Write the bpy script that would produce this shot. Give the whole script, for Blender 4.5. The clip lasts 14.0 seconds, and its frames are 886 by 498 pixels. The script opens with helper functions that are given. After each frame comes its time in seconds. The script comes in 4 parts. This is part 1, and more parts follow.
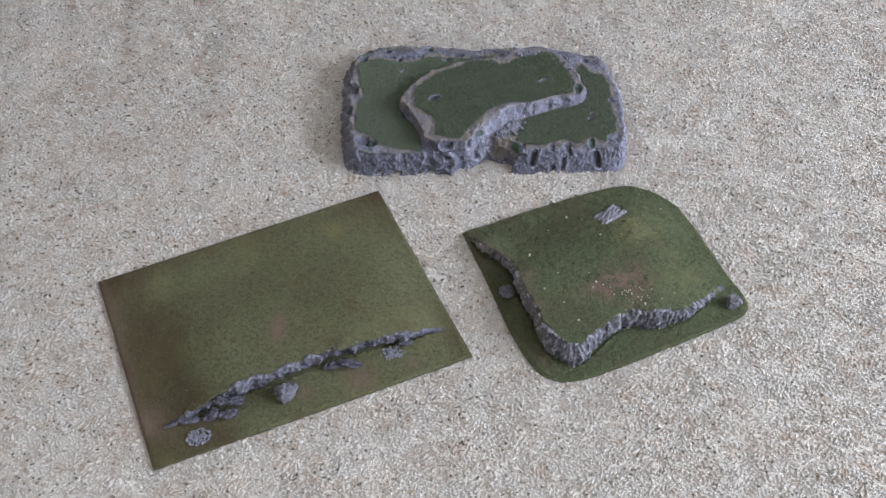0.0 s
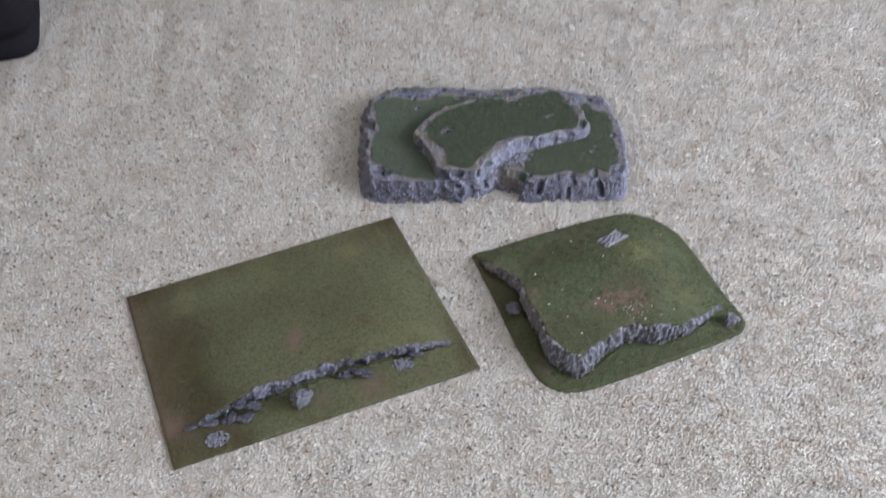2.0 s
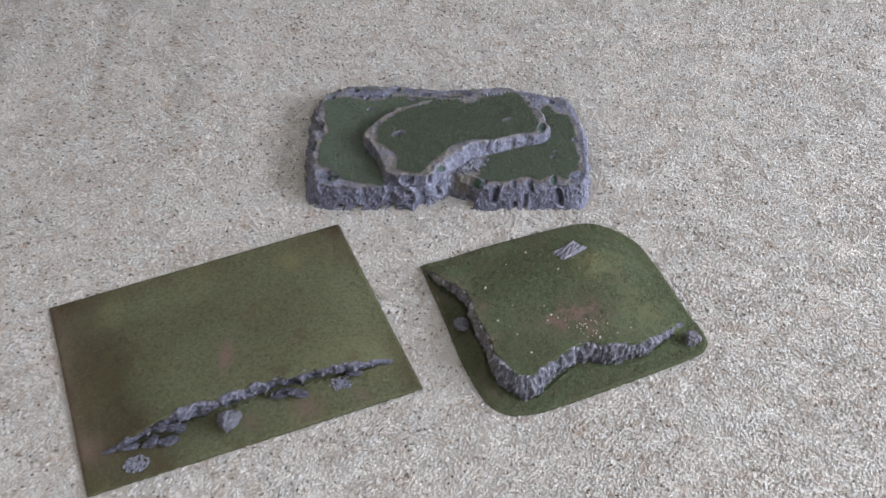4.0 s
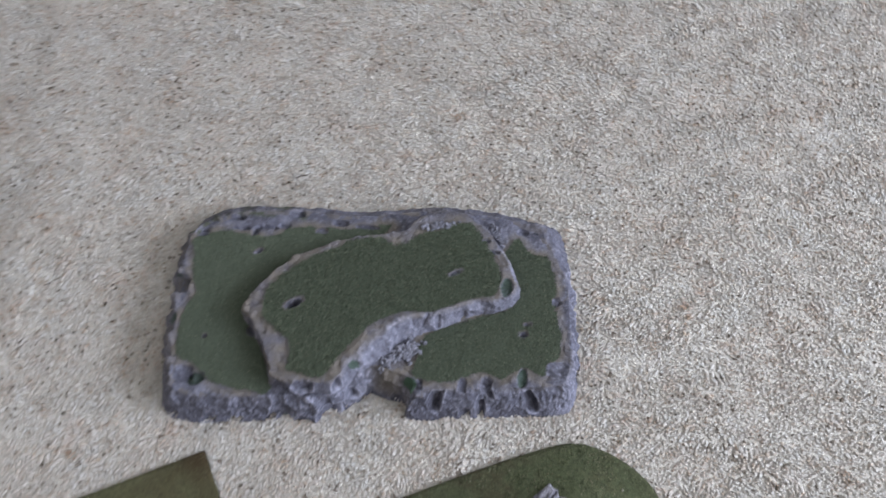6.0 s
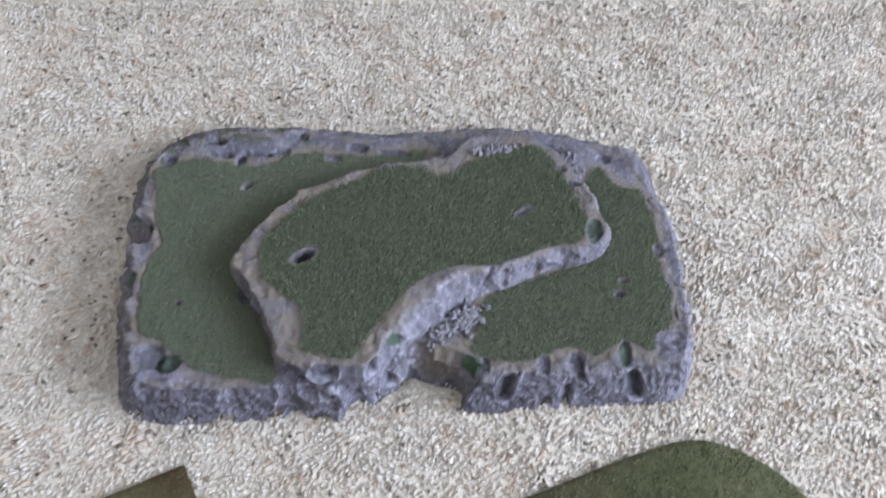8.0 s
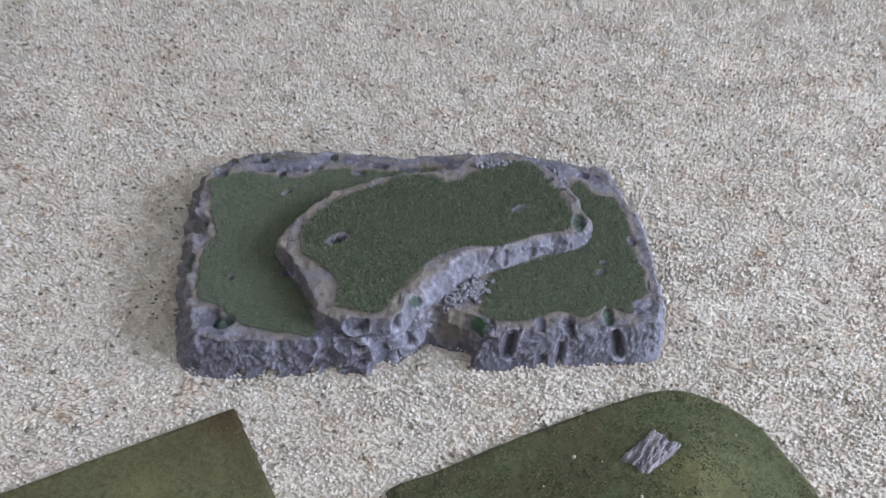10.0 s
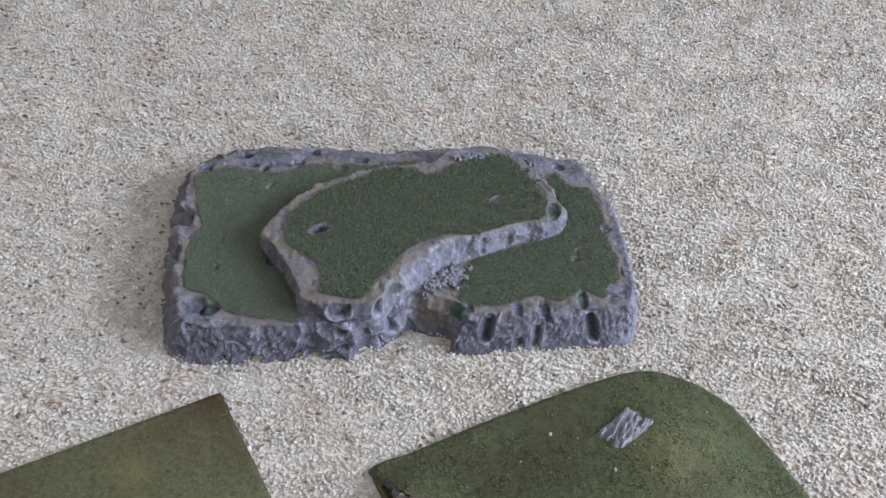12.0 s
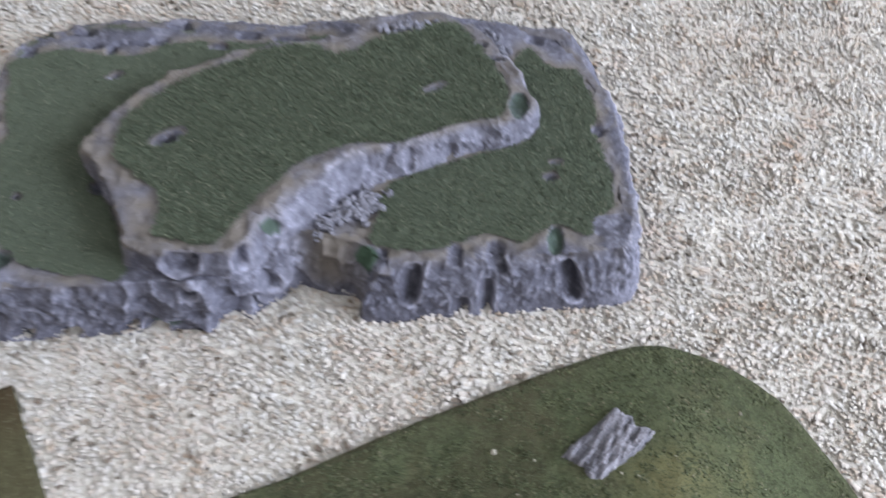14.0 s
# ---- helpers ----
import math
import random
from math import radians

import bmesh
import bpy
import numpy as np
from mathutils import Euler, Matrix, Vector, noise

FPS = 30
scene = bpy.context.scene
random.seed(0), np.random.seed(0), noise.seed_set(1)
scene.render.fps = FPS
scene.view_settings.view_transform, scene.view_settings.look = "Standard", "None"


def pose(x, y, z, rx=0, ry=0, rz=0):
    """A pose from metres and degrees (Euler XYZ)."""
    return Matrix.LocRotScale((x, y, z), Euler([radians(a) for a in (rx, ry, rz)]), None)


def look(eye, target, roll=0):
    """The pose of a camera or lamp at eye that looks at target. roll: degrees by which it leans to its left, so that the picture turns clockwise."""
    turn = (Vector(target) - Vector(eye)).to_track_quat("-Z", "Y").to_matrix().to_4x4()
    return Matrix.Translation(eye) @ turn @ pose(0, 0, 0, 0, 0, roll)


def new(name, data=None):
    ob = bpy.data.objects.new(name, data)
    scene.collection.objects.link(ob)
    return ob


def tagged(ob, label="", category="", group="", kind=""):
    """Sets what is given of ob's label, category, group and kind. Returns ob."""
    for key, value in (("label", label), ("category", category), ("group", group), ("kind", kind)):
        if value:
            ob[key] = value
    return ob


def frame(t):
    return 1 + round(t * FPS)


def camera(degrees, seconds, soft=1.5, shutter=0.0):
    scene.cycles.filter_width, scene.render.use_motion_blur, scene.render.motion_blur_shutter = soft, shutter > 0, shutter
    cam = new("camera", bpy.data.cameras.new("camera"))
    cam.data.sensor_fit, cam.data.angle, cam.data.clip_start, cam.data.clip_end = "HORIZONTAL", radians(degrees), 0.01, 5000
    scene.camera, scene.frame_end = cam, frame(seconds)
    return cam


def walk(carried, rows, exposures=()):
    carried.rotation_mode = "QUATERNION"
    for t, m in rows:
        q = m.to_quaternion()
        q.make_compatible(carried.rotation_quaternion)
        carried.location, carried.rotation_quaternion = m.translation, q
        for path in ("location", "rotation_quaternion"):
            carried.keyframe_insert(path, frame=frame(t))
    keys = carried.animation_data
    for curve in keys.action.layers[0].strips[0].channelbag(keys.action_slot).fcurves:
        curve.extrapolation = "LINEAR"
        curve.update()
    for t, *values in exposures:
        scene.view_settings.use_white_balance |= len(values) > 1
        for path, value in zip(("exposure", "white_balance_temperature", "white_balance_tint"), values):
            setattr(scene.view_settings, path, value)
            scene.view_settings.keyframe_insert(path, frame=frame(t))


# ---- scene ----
cam = camera(51.4, 14.0, soft=1.55, shutter=0.6)
PATH = [
    (0, (0.134, 0.176, 1.064), (0.013, 1.32, -0.572), 0.7),
    (0.5, (0.135, 0.176, 1.063), (0.013, 1.316, -0.576), 1.1),
    (1, (0.138, 0.17, 1.064), (0.017, 1.312, -0.574), 0.7),
    (1.5, (0.149, 0.13, 1.052), (0.03, 1.301, -0.564), 0.6),
    (2, (0.157, 0.069, 1.065), (-0.018, 1.346, -0.464), -0.3),
    (2.2, (0.169, 0.041, 1.065), (-0.009, 1.368, -0.421), -0.1),
    (4.3, (0.215, 0.206, 1.011), (0.064, 1.447, -0.55), 1.0),
    (4.5, (0.168, 0.302, 1.01), (0.148, 1.505, -0.587), 2.1),
    (5, (0.127, 0.481, 0.994), (0.181, 1.652, -0.627), 5.3),
    (5.5, (0.248, 0.651, 0.923), (0.123, 1.791, -0.716), 4.2),
    (6, (0.254, 0.721, 0.875), (0.058, 1.789, -0.804), -3.0),
    (6.5, (0.138, 0.824, 0.804), (0.162, 1.876, -0.897), 2.9),
    (7, (0.159, 0.837, 0.725), (0.121, 1.775, -1.041), 3.2),
    (7.5, (0.146, 0.828, 0.651), (0.053, 1.726, -1.134), -1.2),
    (8, (0.126, 0.825, 0.645), (0.099, 1.846, -1.074), 3.9),
    (8.5, (0.116, 0.805, 0.629), (0.13, 1.892, -1.05), 5.5),
    (8.7, (0.105, 0.785, 0.63), (0.125, 1.879, -1.044), 5.5),
    (10.8, (0.11, 0.572, 0.677), (0.107, 1.984, -0.739), 4.9),
    (11, (0.112, 0.573, 0.674), (0.111, 1.966, -0.76), 4.8),
    (11.5, (0.115, 0.578, 0.671), (0.132, 1.937, -0.797), 5.1),
    (12, (0.116, 0.585, 0.667), (0.144, 1.935, -0.808), 5.1),
    (12.5, (0.127, 0.597, 0.654), (0.154, 1.929, -0.837), 4.7),
    (13, (0.135, 0.657, 0.614), (0.149, 1.927, -0.931), 4.2),
    (13.5, (0.151, 0.747, 0.551), (0.134, 1.933, -1.06), 3.8),
    (14, (0.211, 0.786, 0.477), (0.112, 2.221, -1.529), 0.4),
]
EXPOSURES = [(0, .03), (2, .01), (4.5, .02), (5.5, -.12), (6, -.15), (6.5, -.16), (7, -.03), (7.5, .17), (8.5, .37), (8.7, .37), (10.8, .0), (11.5, .06), (12, .11), (12.5, .14), (13.5, .26), (14, .28)]
walk(cam, [(t, look(eye, target, roll)) for t, eye, target, roll in PATH], EXPOSURES)

# ---- light ----
world = bpy.data.worlds.new("sky")
scene.world = world
world.use_nodes = True
wn = world.node_tree
sky = wn.nodes.new("ShaderNodeTexSky")
sky.sky_type, sky.sun_disc = "NISHITA", False
sky.sun_elevation, sky.sun_rotation = radians(38), radians(90)
wn.nodes["Background"].inputs["Strength"].default_value = 0.08
wn.links.new(sky.outputs[0], wn.nodes["Background"].inputs["Color"])


def window_or_fill_light(name, m, width, height, watts, colour):
    data = bpy.data.lights.new(name, "AREA")
    data.shape, data.size, data.size_y = "RECTANGLE", width, height
    data.energy, data.color = watts, colour
    ob = new(name, data)
    ob.matrix_world = m
    return ob


# daylight in the east window; the south lamp is fill added behind the camera
window_or_fill_light("window_or_fill_light", look((4.14, 0.75, 2.0), (0.1, 0.9, 0.0)), 3.4, 1.6, 400, (0.88, 0.96, 1.09))
window_or_fill_light("window_or_fill_light", look((-0.6, -1.75, 1.5), (0.0, 0.9, 0.0)), 1.5, 1.2, 18, (1.0, 0.97, 0.92))


# ---- materials ----
def material(name, rough=0.9):
    m = bpy.data.materials.new(name)
    m.use_nodes = True
    b = m.node_tree.nodes["Principled BSDF"]
    b.inputs["Roughness"].default_value = rough
    b.inputs["Specular IOR Level"].default_value = 0.25
    return m, m.node_tree, b


def place_node(nt):
    return nt.nodes.new("ShaderNodeTexCoord").outputs["Object"]


def noise_node(nt, scale, detail=4, rough=0.6, where=None):
    n = nt.nodes.new("ShaderNodeTexNoise")
    n.inputs["Scale"].default_value, n.inputs["Detail"].default_value = scale, detail
    n.inputs["Roughness"].default_value = rough
    nt.links.new(where or place_node(nt), n.inputs["Vector"])
    return n.outputs["Fac"]


def ramp_node(nt, fac, stops):
    r = nt.nodes.new("ShaderNodeValToRGB")
    e = r.color_ramp.elements
    while len(e) < len(stops):
        e.new(0.5)
    for s, (p, c) in zip(e, stops):
        s.position = p
        s.color = (*c, 1) if len(c) == 3 else c
    nt.links.new(fac, r.inputs[0])
    return r.outputs[0]


def grey(a, b):
    return [(a, (0, 0, 0)), (b, (1, 1, 1))]


def mix_node(nt, fac, a, b, how="MIX"):
    n = nt.nodes.new("ShaderNodeMix")
    n.data_type, n.blend_type = "RGBA", how
    for socket, v in ((n.inputs[0], fac), (n.inputs[6], a), (n.inputs[7], b)):
        if isinstance(v, (int, float)):
            socket.default_value = v
        elif isinstance(v, tuple):
            socket.default_value = (*v, 1)
        else:
            nt.links.new(v, socket)
    return n.outputs[2]


def bump_node(nt, b, height, strength, distance):
    n = nt.nodes.new("ShaderNodeBump")
    n.inputs["Strength"].default_value, n.inputs["Distance"].default_value = strength, distance
    nt.links.new(height, n.inputs["Height"])
    nt.links.new(n.outputs[0], b.inputs["Normal"])


def attr_node(nt, name):
    n = nt.nodes.new("ShaderNodeAttribute")
    n.attribute_name = name
    return n.outputs["Fac"]


def island_node(nt):
    return nt.nodes.new("ShaderNodeNewGeometry").outputs["Random Per Island"]


def make_rock(name, dark, mid, light, tan=(0.145, 0.124, 0.113), tall=1.0):
    """Painted stone: a base coat, a paler coat brushed over the edges and bright slopes, earth on the rims (also the
    painted warm light of west faces) and moss in some hollows.
    """
    m, nt, b = material(name, 0.7)
    where = place_node(nt)
    if tall != 1.0:
        n = nt.nodes.new("ShaderNodeMapping")
        n.inputs["Scale"].default_value = (1, 1, tall)
        nt.links.new(where, n.inputs["Vector"])
        where = n.outputs[0]
    col = mix_node(nt, ramp_node(nt, noise_node(nt, 42, 5, 0.6, where), grey(0.34, 0.66)), dark, mid)
    col = mix_node(nt, ramp_node(nt, noise_node(nt, 240, 5, 0.65, where), [(0.5, (0, 0, 0)), (0.74, (0.5, 0.5, 0.5))]), col, light)
    col = mix_node(nt, ramp_node(nt, noise_node(nt, 380, 4, 0.7, where), [(0.32, (0.45, 0.45, 0.45)), (0.46, (0, 0, 0))]), col, tuple(0.55 * c for c in dark))
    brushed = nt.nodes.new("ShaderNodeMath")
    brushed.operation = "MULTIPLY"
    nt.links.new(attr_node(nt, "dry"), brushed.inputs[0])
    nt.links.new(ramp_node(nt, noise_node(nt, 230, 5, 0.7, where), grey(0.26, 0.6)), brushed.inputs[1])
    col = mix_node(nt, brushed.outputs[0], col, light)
    col = mix_node(nt, attr_node(nt, "earth"), col, mix_node(nt, noise_node(nt, 260, 4), tan, tuple(0.68 * c for c in tan)))
    col = mix_node(nt, attr_node(nt, "turfed"), col, (0.05, 0.058, 0.037))
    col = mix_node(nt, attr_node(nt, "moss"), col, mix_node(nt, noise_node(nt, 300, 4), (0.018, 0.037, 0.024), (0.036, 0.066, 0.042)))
    nt.links.new(col, b.inputs["Base Color"])
    rough = nt.nodes.new("ShaderNodeMath")
    rough.operation = "ADD"
    nt.links.new(noise_node(nt, 620, 6, 0.7, where), rough.inputs[0])
    nt.links.new(noise_node(nt, 170, 4, 0.6, where), rough.inputs[1])
    bump_node(nt, b, rough.outputs[0], 0.75, 0.0018)
    return m


ROCK = make_rock("painted_stone", (0.046, 0.045, 0.063), (0.089, 0.090, 0.126), (0.285, 0.288, 0.378), (0.138, 0.121, 0.113), 0.6)
SLATE = make_rock("painted_slate", (0.030, 0.029, 0.039), (0.064, 0.063, 0.086), (0.22, 0.218, 0.28))


def make_turf(name, a, b_, c, big=9.0, fine=900, bump=0.6):
    m, nt, b = material(name, 0.95)
    col = mix_node(nt, ramp_node(nt, noise_node(nt, big, 5, 0.55), grey(0.36, 0.64)), a, b_)
    col = mix_node(nt, ramp_node(nt, noise_node(nt, fine, 4, 0.75), grey(0.42, 0.72)), col, c)
    nt.links.new(col, b.inputs["Base Color"])
    bump_node(nt, b, noise_node(nt, fine * 0.8, 5, 0.8), bump, 0.0012)
    return m, nt, b, col


TURF = make_turf("short_turf", (0.049, 0.062, 0.044), (0.062, 0.076, 0.056), (0.092, 0.108, 0.079))[0]


def make_blades():
    m, nt, b = material("turf_fibres", 0.9)
    col = ramp_node(nt, island_node(nt), [(0.0, (0.040, 0.052, 0.037)), (0.5, (0.063, 0.078, 0.055)),
                                          (0.85, (0.083, 0.100, 0.072)), (0.95, (0.108, 0.120, 0.088)), (1.0, (0.17, 0.172, 0.130))])
    nt.links.new(col, b.inputs["Base Color"])
    return m


BLADES = make_blades()


def make_flock(name, low, high, dirt, scale, dark_tone):
    """Sanded, painted and flocked board: two greens, worn ochre and patches of bare earth (attribute)."""
    m, nt, b, col = make_turf(name, low, high, tuple(1.5 * v for v in high), scale, 620, 0.9)
    col = mix_node(nt, ramp_node(nt, noise_node(nt, scale * 2.6, 6, 0.6), grey(0.55, 0.72)), col, dirt)
    col = mix_node(nt, ramp_node(nt, noise_node(nt, 240, 4, 0.7), grey(0.45, 0.7)), col, tuple(0.6 * v for v in low))
    col = mix_node(nt, attr_node(nt, "dark_tone"), col, dark_tone)
    col = mix_node(nt, attr_node(nt, "worn"), col, (0.12, 0.11, 0.05))
    earth = mix_node(nt, noise_node(nt, 500, 4), (0.070, 0.045, 0.038), (0.135, 0.090, 0.076))
    col = mix_node(nt, attr_node(nt, "earth"), col, earth)
    nt.links.new(col, b.inputs["Base Color"])
    return m


FLOCK_B = make_flock("olive_flock", (0.056, 0.056, 0.029), (0.071, 0.074, 0.041), (0.064, 0.054, 0.028), 7, (0.036, 0.0245, 0.012))
FLOCK_C = make_flock("green_flock", (0.041, 0.050, 0.025), (0.054, 0.065, 0.034), (0.066, 0.062, 0.034), 10, (0.044, 0.037, 0.021))


def make_grit(name, dark, mid, light):
    m, nt, b = material(name, 0.95)
    col = ramp_node(nt, island_node(nt), [(0.0, dark), (0.5, mid), (0.9, light), (1.0, (0.14, 0.13, 0.095))])
    nt.links.new(col, b.inputs["Base Color"])
    return m


GRIT = make_grit("flock_grit", (0.030, 0.037, 0.020), (0.054, 0.063, 0.034), (0.090, 0.098, 0.056))
GRIT_B = make_grit("sand_grit", (0.05, 0.046, 0.023), (0.068, 0.066, 0.034), (0.088, 0.086, 0.048))


def make_pebble(name, a, b_):
    m, nt, b = material(name, 0.8)
    r = nt.nodes.new("ShaderNodeObjectInfo").outputs["Random"]
    col = mix_node(nt, r, a, b_)
    col = mix_node(nt, ramp_node(nt, noise_node(nt, 600, 4), grey(0.4, 0.7)), col, tuple(min(0.75, 1.15 * v) for v in b_))
    nt.links.new(col, b.inputs["Base Color"])
    bump_node(nt, b, noise_node(nt, 900, 5), 0.5, 0.0006)
    return m


RUBBLE = make_pebble("grey_rubble", (0.06, 0.06, 0.078), (0.17, 0.17, 0.212))
PALE = make_pebble("pale_pebble", (0.16, 0.15, 0.12), (0.36, 0.34, 0.30))


def make_carpet():
    m, nt, b = material("carpet_yarn", 1.0)
    where = nt.nodes.new("ShaderNodeNewGeometry").outputs["Position"]
    col = ramp_node(nt, island_node(nt), [(0.0, (0.13, 0.115, 0.10)), (0.030, (0.21, 0.18, 0.16)), (0.052, (0.42, 0.372, 0.335)), (0.16, (0.52, 0.477, 0.44)),
                                          (0.4, (0.567, 0.541, 0.530)), (1.0, (0.608, 0.596, 0.597))])
    warm = ramp_node(nt, noise_node(nt, 14, 4, 0.6, where), [(0.4, (1, 1, 1)), (0.75, (0.96, 0.89, 0.845))])
    col = mix_node(nt, 1.0, col, warm, "MULTIPLY")
    for scale, a, b_, tinge in ((24, .53, .68, (0.90, 0.83, 0.79)), (58, .52, .68, (0.86, 0.765, 0.69)), (130, .55, .68, (0.67, 0.61, 0.57))):
        fleck = ramp_node(nt, noise_node(nt, scale, 3, 0.6, where), [(a, (1, 1, 1)), (b_, tinge)])
        col = mix_node(nt, 1.0, col, fleck, "MULTIPLY")
    nt.links.new(col, b.inputs["Base Color"])
    b.inputs["Specular IOR Level"].default_value = 0.1
    # light passes through the thin yarn
    through_yarn = nt.nodes.new("ShaderNodeBsdfTranslucent")
    nt.links.new(col, through_yarn.inputs["Color"])
    both = nt.nodes.new("ShaderNodeMixShader")
    both.inputs[0].default_value = 0.2
    nt.links.new(b.outputs[0], both.inputs[1])
    nt.links.new(through_yarn.outputs[0], both.inputs[2])
    nt.links.new(both.outputs[0], nt.nodes["Material Output"].inputs["Surface"])
    bump_node(nt, b, noise_node(nt, 1500, 3, 0.7, where), 0.4, 0.0008)
    return m


CARPET = make_carpet()


def make_backing(name, low, high):
    m, nt, b = material(name, 1.0)
    col = mix_node(nt, noise_node(nt, 160, 6, 0.8), low, high)
    nt.links.new(col, b.inputs["Base Color"])
    bump_node(nt, b, noise_node(nt, 210, 4), 0.6, 0.004)
    return m


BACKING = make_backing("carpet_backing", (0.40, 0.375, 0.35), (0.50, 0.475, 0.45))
# flat stand-in for pile: shade between tufts is put into its darker colour
OUTER = make_backing("far_carpet_shaded", (0.215, 0.20, 0.188), (0.28, 0.264, 0.25))


def make_plain(name, colour, rough, scale=30, bump=0.15):
    m, nt, b = material(name, rough)
    col = mix_node(nt, noise_node(nt, scale, 5), colour, tuple(0.9 * c for c in colour))
    nt.links.new(col, b.inputs["Base Color"])
    bump_node(nt, b, noise_node(nt, scale * 6, 4), bump, 0.002)
    return m


PLASTER = make_plain("wall_paint", (0.58, 0.545, 0.485), 0.85, 3)
CEILING = make_plain("ceiling_paint", (0.80, 0.80, 0.78), 0.9, 3)
WOOD_WHITE = make_plain("white_gloss", (0.78, 0.77, 0.74), 0.4, 8)
BLACK = make_plain("black_cloth", (0.009, 0.008, 0.011), 0.9, 60, 0.4)
BLACK.node_tree.nodes["Principled BSDF"].inputs["Specular IOR Level"].default_value = 0.08


# ---- mesh helpers ----
def mesh_of(name, verts, faces, mat, smooth=False, **attrs):
    me = bpy.data.meshes.new(name)
    verts, faces = np.asarray(verts, np.float32), np.asarray(faces, np.int32)
    k = faces.shape[1]
    me.vertices.add(len(verts))
    me.vertices.foreach_set("co", verts.ravel())
    me.loops.add(faces.size)
    me.loops.foreach_set("vertex_index", faces.ravel())
    me.polygons.add(len(faces))
    me.polygons.foreach_set("loop_start", np.arange(0, faces.size, k, dtype=np.int32))
    me.polygons.foreach_set("use_smooth", np.full(len(faces), smooth))
    for key, v in attrs.items():
        me.attributes.new(key, "FLOAT", "POINT").data.foreach_set("value", np.asarray(v, np.float32).ravel())
    me.update()
    me.validate()
    if mat:
        me.materials.append(mat)
    return me


def part(name, data, mat, parent, label="", at=None):
    """One mesh object under a thing or part; data: a bmesh or a mesh."""
    if isinstance(data, bmesh.types.BMesh):
        me = bpy.data.meshes.new(name)
        data.to_mesh(me)
        data.free()
        me.materials.append(mat)
        data = me
    ob = new(name, data)
    ob.parent = parent
    if at is not None:
        ob.matrix_basis = at
    return tagged(ob, label)


def thing(name, place, label, category, group="", kind=""):
    ob = new(name)
    ob.empty_display_size = 0.05
    ob.location = place
    return tagged(ob, label, category, group, kind)


def box(bm, lo, hi):
    c = [(a + b) / 2 for a, b in zip(lo, hi)]
    s = [b - a for a, b in zip(lo, hi)]
    bmesh.ops.create_cube(bm, size=1, matrix=Matrix.Translation(c) @ Matrix.Diagonal((*s, 1)))
    return bm


# ---- noise and outlines ----
def hash01(ix, iy, iz, seed):
    h = (ix.astype(np.int64) * 374761393 + iy.astype(np.int64) * 668265263 + iz.astype(np.int64) * 2147483647 // 7 + seed * 974634777) & 0xFFFFFFFF
    h = ((h ^ (h >> 13)) * 1274126177) & 0xFFFFFFFF
    h = ((h ^ (h >> 16)) * 2246822519) & 0xFFFFFFFF
    return ((h ^ (h >> 15)) & 0xFFFFFF) / float(0x1000000)


def value_noise(x, y, z=0.0, seed=0):
    x, y = np.asarray(x, float), np.asarray(y, float)
    z = np.zeros_like(x) + z
    i, j, k = np.floor(x), np.floor(y), np.floor(z)
    u, v, w = (f * f * (3 - 2 * f) for f in (x - i, y - j, z - k))
    out = 0
    for a in (0, 1):
        for b in (0, 1):
            for c in (0, 1):
                out = out + hash01(i + a, j + b, k + c, seed) * (u if a else 1 - u) * (v if b else 1 - v) * (w if c else 1 - w)
    return out * 2 - 1


def fbm(x, y, scale, seed=0, octaves=4, z=0.0):
    out, amp, f = 0, 0.5, 1 / scale
    for o in range(octaves):
        out = out + amp * value_noise(x * f + 17.3 * o, y * f - 9.1 * o, np.asarray(z) * f, seed + o)
        amp, f = amp * 0.5, f * 2.03
    return out


def smooth(x, a=0.0, b=1.0):
    t = np.clip((x - a) / (b - a), 0, 1)
    return t * t * (3 - 2 * t)


def curve(points, closed=True, n=8):
    """A smooth line through a few points (Catmull-Rom)."""
    p = np.asarray(points, float)
    if closed:
        q = np.vstack([p[-1], p, p[:2]])
    else:
        q = np.vstack([2 * p[0] - p[1], p, 2 * p[-1] - p[-2]])
    t = np.linspace(0, 1, n, endpoint=False)[:, None]
    out = [0.5 * (2 * b + (c - a) * t + (2 * a - 5 * b + 4 * c - d) * t ** 2 + (3 * b - a - 3 * c + d) * t ** 3)
           for a, b, c, d in zip(q[:-3], q[1:-2], q[2:-1], q[3:])]
    out = np.vstack(out)
    return out if closed else np.vstack([out, p[-1]])


def gap_to(X, Y, line, closed=True):
    """Distance from each place to a line of points."""
    a = line if closed else line[:-1]
    b = np.roll(line, -1, 0) if closed else line[1:]
    best = np.full(X.shape, 9.0)
    for (ax, ay), (bx, by) in zip(a, b):
        dx, dy = bx - ax, by - ay
        t = np.clip(((X - ax) * dx + (Y - ay) * dy) / (dx * dx + dy * dy + 1e-12), 0, 1)
        best = np.minimum(best, np.hypot(X - ax - t * dx, Y - ay - t * dy))
    return best


def inside(X, Y, loop):
    hit = np.zeros(X.shape, bool)
    for (ax, ay), (bx, by) in zip(loop, np.roll(loop, -1, 0)):
        if ay != by:
            hit ^= ((ay > Y) != (by > Y)) & (X < (bx - ax) * (Y - ay) / (by - ay) + ax)
    return hit


def depth_in(X, Y, loop):
    """Distance to a closed outline, positive inside."""
    return np.where(inside(X, Y, loop), 1, -1) * gap_to(X, Y, loop)


